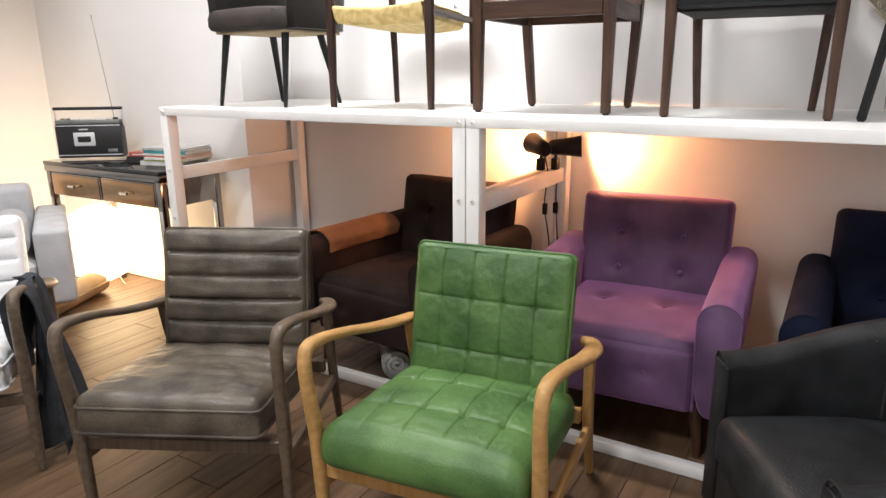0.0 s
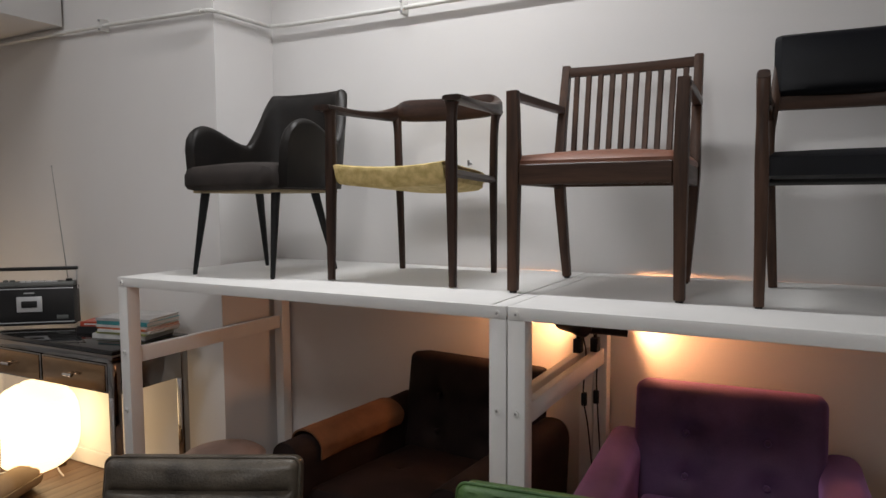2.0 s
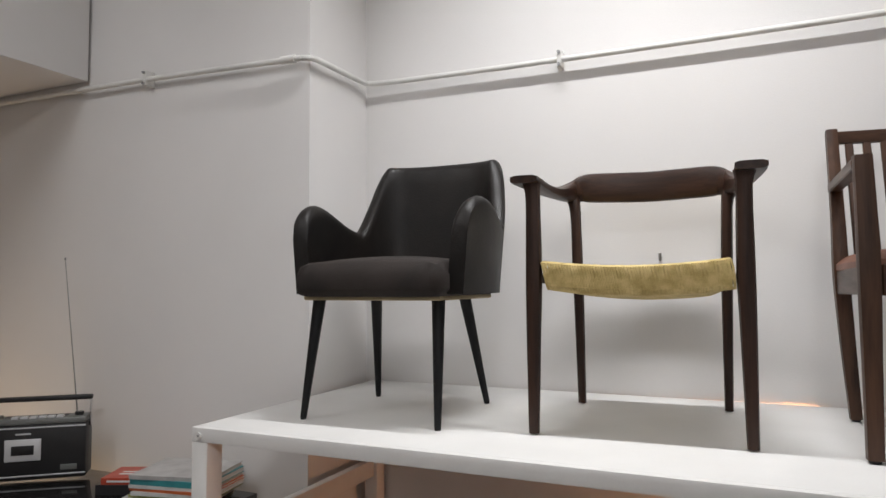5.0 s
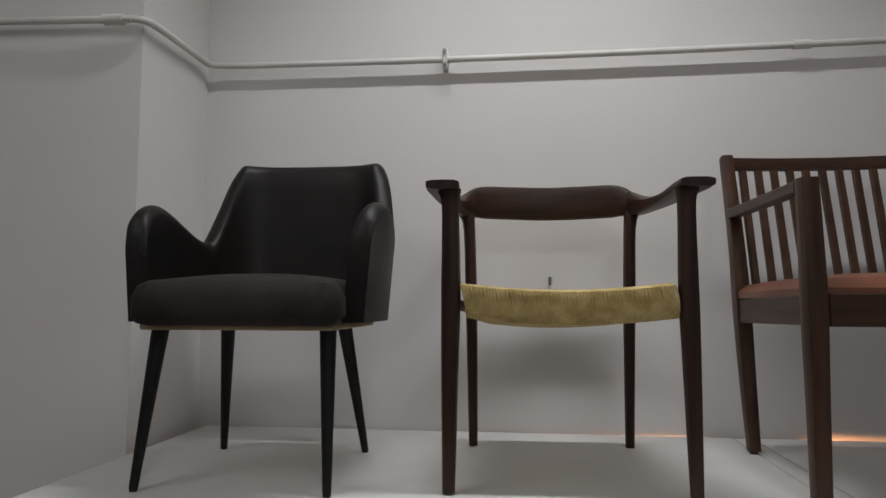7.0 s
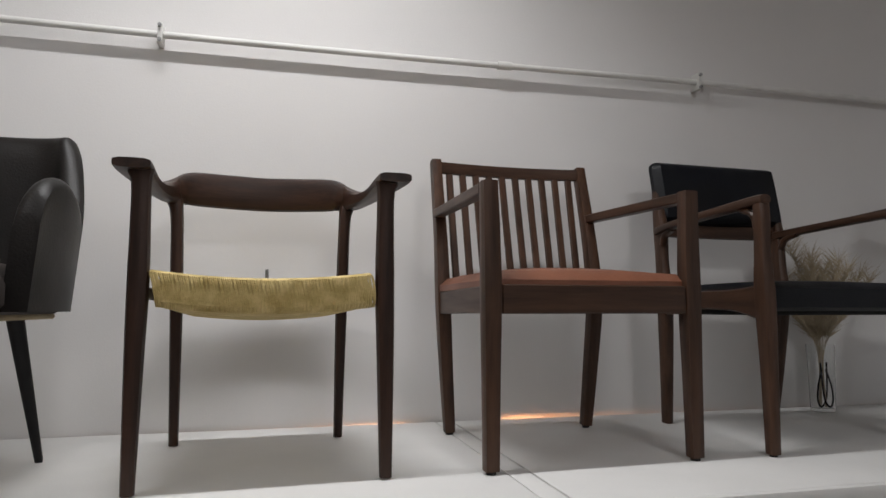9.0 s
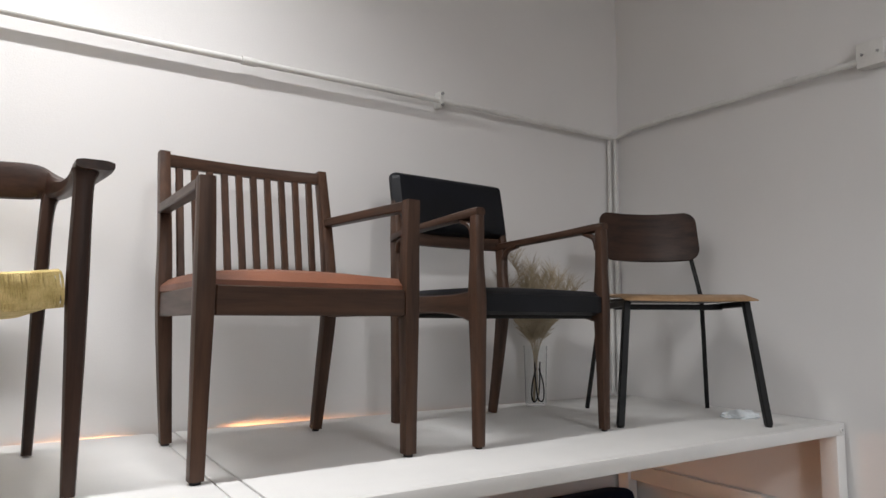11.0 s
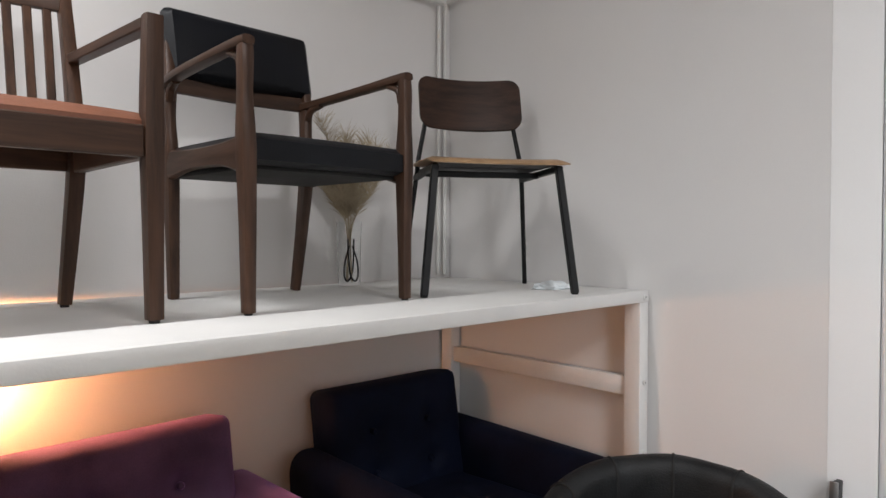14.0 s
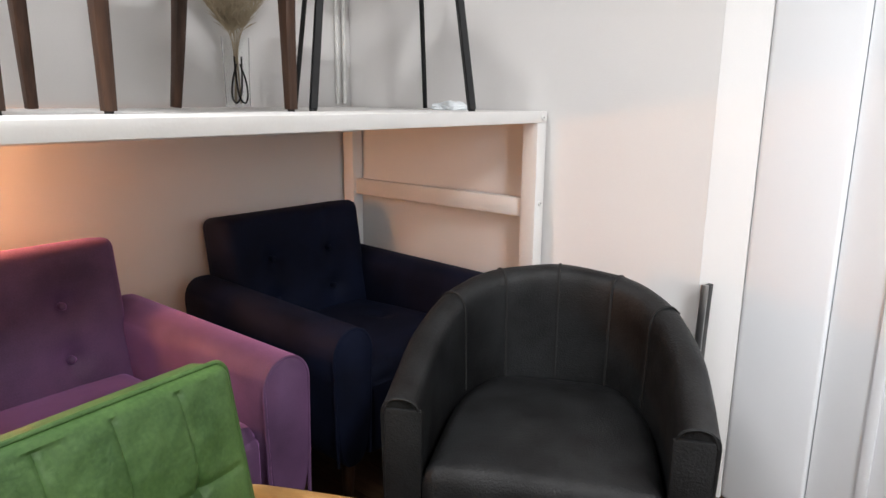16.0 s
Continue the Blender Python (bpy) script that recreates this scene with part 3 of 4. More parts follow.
def navy_chair():
    t = thing("upholstered_armchair", "brown walnut armchair with blue-black leather seat and back", "armchair", chair_pose(2.631, 0.546, DECK_Z, 3.0))
    for s in (-1, 1):
        leg = part("front_leg", sweep([(s * 0.254, -0.2495, 0.006), (s * 0.254, -0.248, 0.22), (s * 0.256, -0.246, 0.40), (s * 0.258, -0.246, 0.52), (s * 0.258, -0.248, 0.60), (s * 0.257, -0.246, 0.648)],
                                [(0.0145, 0.016), (0.017, 0.020), (0.019, 0.026), (0.016, 0.019), (0.017, 0.018), (0.0165, 0.017)], sides=14, power=4, up=(0, 1, 0)), NUT, t)
        part("glide", cylinder((s * 0.254, -0.2495, 0), (s * 0.254, -0.2495, 0.008), 0.010), RUBBER, leg)
        part("back_leg", sweep([(s * 0.2105, 0.2495, 0.004), (s * 0.222, 0.228, 0.20), (s * 0.232, 0.212, 0.40), (s * 0.234, 0.218, 0.52), (s * 0.234 + 0.012, 0.240, 0.64), (s * 0.232 + 0.02, 0.272, 0.78)],
                               [(0.0145, 0.0155), (0.017, 0.020), (0.018, 0.027), (0.016, 0.021), (0.016, 0.025), (0.012, 0.012)], sides=14, power=4, up=(0, 1, 0)), NUT, t)
        part("arm", sweep([(s * 0.2575, -0.264, 0.651), (s * 0.258, -0.222, 0.648), (s * 0.257, -0.06, 0.640), (s * 0.252, 0.10, 0.632), (s * 0.243, 0.19, 0.626), (s * 0.234, 0.238, 0.622)],
                          [(0.0165, 0.0115), (0.0185, 0.0145), (0.020, 0.0125), (0.020, 0.0125), (0.018, 0.013), (0.015, 0.014)], sides=14, power=3.5), NUT_Y, t)
        part("side_rail", sweep([(s * 0.256, -0.238, 0.385), (s * 0.252, -0.13, 0.392), (s * 0.245, 0.04, 0.394), (s * 0.235, 0.20, 0.390)],
                                [(0.014, 0.048), (0.014, 0.030), (0.014, 0.028), (0.014, 0.042)], sides=12, power=4), NUT_Y, t)
        for y in (-0.16, 0.12):
            part("gusset", sweep([(s * 0.257, -0.232, 0.577), (s * 0.2575, -0.220, 0.614), (s * 0.2575, -0.178, 0.634)] if y < 0 else [(s * 0.235, 0.208, 0.575), (s * 0.238, 0.192, 0.605), (s * 0.245, 0.145, 0.620)], (0.0125, 0.009), sides=10, power=2.6), NUT_Y, t)
    part("seat", pad_at(pad(0.490, 0.50, 0.075, 24, 24, 0.016, 0.012), (0, -0.015, 0.400)), LEATHER_NAVY, t, "blue-black leather seat cushion")
    part("seat_base", box(-0.235, 0.235, -0.225, 0.20, 0.352, 0.366, 0.004), RUBBER, t)
    part("back_crossbar", sweep([(-0.212, 0.245, 0.630), (0.012, 0.265, 0.630), (0.234, 0.245, 0.630)], (0.012, 0.024), sides=12, power=5), NUT_X, t)
    back = pad(0.500, 0.215, 0.05, 24, 16, 0.02, 0.012)
    back.transform(pose(0.024, 0.262, 0.757, 90 - 11, 0, 0))
    part("back_cushion", back, LEATHER_NAVY, t, "blue-black leather back pad")
    return t


def ply_chair():
    t = thing("plywood_chair", "side chair with dark veneer back, oak seat, black steel legs", "chair", chair_pose(3.316, 0.3985, DECK_Z, -30))
    for s in (-1, 1):
        leg = part("front_leg", post((s * 0.2475, -0.223, 0.004), (s * 0.205, -0.185, 0.412), 0.0115, 0.0115), BLACK_STEEL, t)
        part("back_leg", sweep([(s * 0.240, 0.223, 0.004), (s * 0.200, 0.150, 0.39), (s * 0.192, 0.150, 0.46), (s * 0.170 + 0.014, 0.205, 0.60), (s * 0.165 + 0.018, 0.225, 0.675)], (0.0085, 0.0085), sides=10, per=4), BLACK_STEEL, t)
        part("seat_tube", post((s * 0.205, -0.19, 0.405), (s * 0.200, 0.155, 0.395), 0.010, 0.010, up=(0, 0, 1)), BLACK_STEEL, t)
        part("foot", cylinder((s * 0.2475, -0.223, 0), (s * 0.2475, -0.223, 0.006), 0.011), RUBBER, leg)
    part("cross_tube", post((-0.20, -0.02, 0.395), (0.20, -0.02, 0.395), 0.010, 0.010, up=(0, 0, 1)), BLACK_STEEL, t)
    seat = pad(0.455, 0.425, 0.014, 24, 24, 0.0065, 0.0, relief=lambda u, v: 0)
    for v in seat.verts:
        k = v.co.y / 0.205
        v.co.x *= 1 - 0.06 * max(0, k)
        v.co.z += -0.006 * (1 - (v.co.x / 0.2275) ** 2) * (1 - 0.5 * abs(k)) + (0.012 * (-k - 0.7) * -3 if k < -0.7 else 0)
    part("seat", pad_at(seat, (0, -0.025, 0.436), (2, 0, 0)), OAK_PLY, t, "pale oak veneer seat")
    part("seat_underside", box(-0.195, 0.195, -0.205, 0.165, 0.4125, 0.4235, 0.005), BLACK_STEEL, t, "black painted seat underside")
    back = rounded_plate(0.392, 0.205, 0.012, 0.045)
    for v in back.verts:
        v.co.z -= 0.035 * (1 - (v.co.x / 0.196) ** 2)
    back.transform(pose(0.018, 0.205, 0.686, 90 - 14, 0, 0))
    part("backrest", back, WALNUT_X, t, "dark walnut veneer backrest")
    return t


def rounded_plate(w, h, thick, r, n=10, strips=16):
    """A flat plate with rounded corners, in strips so that it can be bowed."""
    bm = bmesh.new()
    xs = sorted({round(-w / 2 + w * i / strips, 5) for i in range(strips + 1)} | {round(s * (w / 2 - r + r * math.sin(math.pi / 2 * k / n)), 5) for k in range(n + 1) for s in (-1, 1)})
    rings = []
    for x in xs:
        e = max(0.0, abs(x) - (w / 2 - r))
        y = h / 2 - r + math.sqrt(max(0, r * r - e * e))
        b = min(0.003, thick / 3)
        rings.append([Vector((x, -y, -thick / 2 + b)), Vector((x, -y + b, -thick / 2)), Vector((x, y - b, -thick / 2)), Vector((x, y, -thick / 2 + b)),
                      Vector((x, y, thick / 2 - b)), Vector((x, y - b, thick / 2)), Vector((x, -y + b, thick / 2)), Vector((x, -y, thick / 2 - b))])
    return rings_mesh(rings, bm=bm)


leather_shell_chair()
cord_chair()
slat_chair()
navy_chair()
ply_chair()


# ---- velvet armchairs under the platform ----
def velvet_armchair(x, y, turn, mat, leg_mat, label):
    t = thing("velvet_armchair", label, "armchair", chair_pose(x, y, 0, turn), "velvet armchairs")
    dimples = [(-0.42, 0.30), (0.42, 0.30), (-0.42, -0.32), (0.42, -0.32)]

    def tuft(u, v):
        return sum(0.030 * math.exp(-((u - a) ** 2 + ((v - b) * 0.9) ** 2) / 0.02) for a, b in dimples) + 0.004 * groove(u - 0.42, 0.05) + 0.004 * groove(u + 0.42, 0.05)
    back = pad(0.64, 0.50, 0.15, 40, 32, 0.035, 0.02, tuft)
    back.transform(pose(0, 0.345, 0.592, 90 - 9, 0, 0))
    b = part("backrest", back, mat, t)
    for u, v in dimples:
        m = pose(0, 0.345, 0.592, 90 - 9, 0, 0) @ pose(u * 0.32, v * 0.25, 0.075, 0, 0, 0)
        part("button", pad_at_matrix(button(), m), mat, b)
    seat_dimples = [(-0.42, 0.1), (0.42, 0.1)]
    seat = pad(0.585, 0.66, 0.13, 34, 34, 0.035, 0.022, lambda u, v: sum(0.02 * math.exp(-((u - a) ** 2 + (v - c) ** 2) / 0.02) for a, c in seat_dimples))
    s = part("seat_cushion", pad_at(seat, (0, -0.045, 0.388), (-2, 0, 0)), mat, t)
    for u, v in seat_dimples:
        part("button", pad_at_matrix(button(), pose(u * 0.29, v * 0.33 - 0.045, 0.452)), mat, s)
    front = pad(0.582, 0.235, 0.055, 34, 20, 0.022, 0.008, lambda u, v: sum(0.016 * math.exp(-((u - a) ** 2 + (v * 0.5 - 0.06) ** 2) / 0.012) for a in (-0.42, 0.42)))
    front.transform(pose(0, -0.362, 0.312, 90, 0, 0))
    f = part("front_panel", front, mat, t)
    for u in (-0.42, 0.42):
        part("button", pad_at_matrix(button(), pose(u * 0.29, -0.379, 0.326, 90, 0, 0)), mat, f)
    part("base", box(-0.29, 0.29, -0.34, 0.36, 0.20, 0.33, 0.012), mat, t)
    for sx in (-1, 1):
        rings = []
        for y0, grow in ((-0.400, -0.006), (-0.395, 0), (-0.2, 0), (0.1, 0), (0.385, 0), (0.39, -0.006)):
            ring = []
            top_z = 0.625 + 0.02 * (y0 + 0.4)
            for k in range(24):
                a = 2 * math.pi * k / 24
                c, w = math.cos(a), math.sin(a)
                px = 0.072 * math.copysign(abs(c) ** 0.75, c)
                if w >= 0:
                    z = top_z - 0.075 + 0.075 * w
                else:
                    z = 0.20 + (top_z - 0.075 - 0.20) * (1 - min(1, abs(w) ** 0.35))
                    px *= 0.96 - 0.12 * min(1, abs(w) ** 0.35)
                ring.append(Vector((sx * 0.362 + px * (1 + grow * 8), y0, z + (grow if w > 0 else -grow))))
            rings.append(ring)
        arm = part("armrest", rings_mesh(rings), mat, t)
        trim = [Vector((sx * 0.362 + 0.070 * math.cos(math.pi * k / 14), -0.397, 0.552 + 0.072 * math.sin(math.pi * k / 14))) for k in range(15)]
        trim = [Vector((sx * 0.362 + 0.062, -0.397, 0.22))] + trim + [Vector((sx * 0.362 - 0.062, -0.397, 0.22))]
        part("piping", sweep(trim, (0.005, 0.005), sides=8, smooth=False, up=(0, 1, 0)), mat, arm)
    for lx, ly in ((-0.30, -0.30), (0.30, -0.30), (-0.30, 0.32), (0.30, 0.32)):
        part("leg", cylinder((lx * 1.08, ly * 1.06, 0), (lx, ly, 0.21), 0.014, 0.024), leg_mat, t, "tapered timber leg")
    return t


def button():
    return lathe([(0.001, 0.006), (0.008, 0.005), (0.012, 0.0), (0.012, -0.012)], 12)


def pad_at_matrix(bm, m):
    bm.transform(m)
    return bm


velvet_armchair(1.217, 0.44, -6, VELVET_BROWN, NUT, "chocolate velvet buttoned armchair tucked under the platform")
velvet_armchair(2.29, 0.455, 3, VELVET_PURPLE, NUT, "purple velvet buttoned armchair with rounded arms")
velvet_armchair(3.285, 0.505, 0, VELVET_NAVY, NUT, "navy velvet buttoned armchair with rounded arms")
# rust throw over the brown armchair's arm
def throw_over(name, label, mat, m, width, length, points, ripple=0.006, seed=1, taper=0.0):
    """A cloth laid along a profile in the plane across the arm; width runs along the arm."""
    bm = bmesh.new()
    line = smooth_line(points, 8)
    n = 22
    rows = []
    for i in range(n + 1):
        u = i / n
        row = []
        for k, q in enumerate(line):
            f = k / (len(line) - 1)
            fold = ripple * noise.noise(Vector((u * 5, f * 2.2, seed))) * (1 + 3 * abs(f - 0.5))
            skew = 0.02 * noise.noise(Vector((f * 3, seed, 0.3)))
            row.append(Vector((q[0] + fold * 1.5, width * (u - 0.5 - taper * f * u) + skew + fold, q[2] + fold * 0.4 + 0.004)))
        rows.append(row)
    v = [[bm.verts.new(p) for p in r] for r in rows]
    for a, b in zip(v, v[1:]):
        for k in range(len(a) - 1):
            bm.faces.new((a[k], a[k + 1], b[k + 1], b[k]))
    bmesh.ops.recalc_face_normals(bm, faces=bm.faces)
    bmesh.ops.solidify(bm, geom=bm.faces[:], thickness=0.006)
    bm.transform(m)
    return tagged(part(name, bm, mat), label, "throw")


throw_over("rust_throw", "rust velvet throw draped over the brown armchair's arm", THROW_RUST, chair_pose(1.217, 0.44, 0, -6) @ pose(-0.362, -0.05, 0), 0.50, 0.5,
           [(-0.084, 0, 0.40), (-0.086, 0, 0.50), (-0.080, 0, 0.595), (-0.035, 0, 0.640), (0.030, 0, 0.640), (0.078, 0, 0.600), (0.086, 0, 0.565), (0.088, 0, 0.545)])
# rolled fleece on the floor
def spiral_roll(name, label, category, mat, m, length, r0, r1, turns, thick):
    pts = []
    for k in range(int(turns * 18) + 1):
        a = 2 * math.pi * k / 18
        r = r0 + (r1 - r0) * k / (turns * 18)
        pts.append((r * math.cos(a), r * math.sin(a)))
    bm = bmesh.new()
    rings = []
    for k, (px, pz) in enumerate(pts):
        r = math.hypot(px, pz)
        ix, iz = px * (r - thick) / r, pz * (r - thick) / r
        wob = 0.004 * noise.noise(Vector((k * 0.6, 0, 2)))
        rings.append([Vector((px, -length / 2 + wob, pz)), Vector((px, length / 2, pz)), Vector((ix, length / 2, iz)), Vector((ix, -length / 2 + wob, iz))])
    rings_mesh(rings, bm=bm)
    bm.transform(m)
    return tagged(part(name, bm, mat), label, category)


spiral_roll("rolled_rug", "grey fleece rug rolled up on the floor", "rug", GREY_TOWEL, pose(1.13, 0.36, 0.082, 0, 0, 38), 0.6, 0.015, 0.08, 3, 0.019)


# ---- lounge chairs in front ----
def lounge_chair(x, y, turn, leather, timber, timber_y, style, label):
    t = thing("lounge_chair", label, "lounge chair", chair_pose(x, y, 0, turn), "open-arm lounge chairs")

    def channels(u, v):
        k = (v * 3 + 3) % 1.0
        side = 1.0 if abs(u) < 0.9 else max(0.0, 1 - (abs(u) - 0.9) / 0.06)
        return side * (0.026 * (1 - math.sqrt(max(0.0, 1 - (2 * k - 1) ** 4))) + 0.003 * noise.noise(Vector((u * 3, v * 9, 1.5))))

    def squares(u, v, nv=3):
        a, b = (u * 2.5 + 2.5) % 1.0, (v * nv / 2 + nv / 2) % 1.0
        da, db = min(a, 1 - a), min(b, 1 - b)
        inner = min(1.0, max(0.0, (0.97 - abs(u)) / 0.1)) * (1.0 if abs(v) < 0.93 else 0.0)
        crease = 0.0025 * noise.noise(Vector((u * 7, v * 7, 0.5)))
        return inner * (0.0034 * groove(da, 0.028) + 0.0048 * groove(db, 0.030) + 0.009 * math.exp(-(da * da + db * db) / 0.010) + 0.005 * (1 - math.sin(math.pi * b)) + crease + 0.0012 * noise.noise(Vector((u * 22, v * 16, 2.5))))
    relief = channels if style == "channels" else squares
    back = pad(0.53, 0.51, 0.095, 130, 110, 0.026, 0.024, relief)
    mb = pose(0, 0.255, 0.578, 90 - 12, 0, 0)
    back.transform(mb)
    b = part("back_cushion", back, leather, t)
    part("piping", sweep([mb @ Vector(p) for p in rim(0.532, 0.512, 0.022, 0.024)], (0.0045, 0.0045), sides=8, smooth=False, closed=True, up=(0.2, 1, 0.3)), leather, b)
    if style == "channels":
        def seat_relief(u, v):
            k = (v * 2.5 + 2.5) % 1.0
            deep = 0.012 * step(v, -0.5, 0.2) * (0.4 + 0.6 * step(u, -0.9, 0.3))
            return deep * (1 - math.sin(math.pi * k)) + 0.006 * noise.noise(Vector((u * 2.5, v * 6, 3.5))) + 0.003 * noise.noise(Vector((u * 7, v * 12, 5.5)))
    else:
        def seat_relief(u, v):
            return squares(u, v, 3) if v > -0.75 else squares(u, -0.66, 3) * 0.6
    sw = 0.565 if style == "channels" else 0.60
    seat = pad(sw, 0.61, 0.13, 130, 110, 0.032 if style == "channels" else 0.062, 0.03, seat_relief)
    ms = pose(-0.014, -0.05, 0.374, -6.5, 0, 0) if style == "channels" else pose(0, -0.05, 0.372, -5, 0, 0)
    seat.transform(ms)
    s = part("seat_cushion", seat, leather, t)
    for z in ((0.030, -0.048) if style == "channels" else ()):
        part("piping", sweep([ms @ Vector(p) for p in rim(sw + 0.003, 0.613, 0.032, z)], (0.0045, 0.0045), sides=8, smooth=False, closed=True, up=(0.1, 0.2, 1)), leather, s)
    for sx in (-1, 1):
        part("arm_frame", sweep([(sx * 0.318, -0.285, 0.004), (sx * 0.320, -0.290, 0.20), (sx * 0.322, -0.298, 0.40), (sx * 0.325, -0.325, 0.570), (sx * 0.328, -0.322, 0.650), (sx * 0.330, -0.277, 0.672),
                                 (sx * 0.334, -0.12, 0.642), (sx * 0.340, 0.08, 0.585), (sx * 0.338, 0.25, 0.545), (sx * 0.322, 0.325, 0.535), (sx * 0.288, 0.345, 0.530)],
                                [(0.014, 0.014), (0.018, 0.019), (0.020, 0.023), (0.018, 0.019), (0.019, 0.018), (0.020, 0.017), (0.021, 0.014), (0.028, 0.014), (0.030, 0.015), (0.022, 0.017), (0.016, 0.016)], sides=14, power=2.4, per=6), timber_y, t)
        part("back_leg", sweep([(sx * 0.315, 0.43, 0.004), (sx * 0.312, 0.375, 0.22), (sx * 0.318, 0.32, 0.42), (sx * 0.322, 0.30, 0.525)], [(0.014, 0.015), (0.018, 0.022), (0.018, 0.019), (0.017, 0.017)], sides=12, power=2.6, up=(0, 1, 0)), timber, t)
        part("side_stretcher", sweep([(sx * 0.318, -0.28, 0.245), (sx * 0.314, 0.05, 0.215), (sx * 0.312, 0.37, 0.20)], (0.013, 0.022), sides=12, power=3), timber_y, t)
    part("front_rail", post((-0.305, -0.275, 0.285), (0.305, -0.275, 0.285), (0.014, 0.02), (0.014, 0.02), up=(0, 0, 1)), timber, t)
    part("rear_rail", post((-0.30, 0.30, 0.285), (0.30, 0.30, 0.285), (0.014, 0.025), (0.014, 0.025), up=(0, 0, 1)), timber, t)
    for sx in (-1, 1):
        part("back_upright", post((sx * 0.20, 0.285, 0.28), (sx * 0.20, 0.372, 0.765), (0.014, 0.012), (0.012, 0.010)), timber, t)
    return t


def rim(w, d, r, z):
    pts = []
    for cx, cy, a0 in ((w / 2 - r, d / 2 - r, 0), (-w / 2 + r, d / 2 - r, 90), (-w / 2 + r, -d / 2 + r, 180), (w / 2 - r, -d / 2 + r, 270)):
        for k in range(6):
            a = radians(a0 + 90 * k / 5)
            pts.append((cx + r * math.cos(a), cy + r * math.sin(a), z))
    out = []
    for i, p in enumerate(pts):
        q = pts[(i + 1) % len(pts)]
        out.append(Vector(p))
        if (Vector(q) - Vector(p)).length > 0.1:
            out += [Vector(p).lerp(Vector(q), k / 8) for k in range(1, 8)]
    return out


lounge_chair(2.062, -0.60, 7.5, LEATHER_GREEN, ASH, ASH_Y, "squares", "green leather tufted lounge chair with golden ash arms")
lounge_chair(1.20, -0.785, 27, LEATHER_BROWN, SMOKED, SMOKED_Y, "channels", "worn brown leather channelled lounge chair with smoked oak arms")
WHITE_AT = (0.18, -1.18, 52)
lounge_chair(*WHITE_AT, LEATHER_WHITE, SMOKED, SMOKED_Y, "channels", "white leather channelled lounge chair with smoked oak arms")
cloth = throw_over("charcoal_throw", "charcoal woven throw hanging over the white chair's arm", THROW_DARK, chair_pose(WHITE_AT[0], WHITE_AT[1], 0, WHITE_AT[2]) @ pose(0.33, -0.10, 0), 0.30, 0.5,
                   [(-0.040, 0, 0.36), (-0.038, 0, 0.50), (-0.034, 0, 0.625), (0.0, 0, 0.668), (0.034, 0, 0.625), (0.046, 0, 0.45), (0.055, 0, 0.30), (0.062, 0, 0.17), (0.066, 0, 0.065)], 0.035, 5, 0.45)
fr = bmesh.new()
for k in range(26):
    yy = -0.15 + 0.165 * k / 25
    sweep([(0.066, yy, 0.075), (0.070 + 0.006 * math.sin(k * 1.7), yy + 0.004 * math.sin(k), 0.045), (0.068, yy + 0.008 * math.sin(k * 2.3), 0.018)], (0.0025, 0.0025), sides=5, per=2, up=(0, 1, 0), bm=fr)
fr.transform(chair_pose(WHITE_AT[0], WHITE_AT[1], 0, WHITE_AT[2]) @ pose(0.33, -0.10, 0))
tagged(part("fringe", fr, THROW_DARK, cloth), kind="stuff")


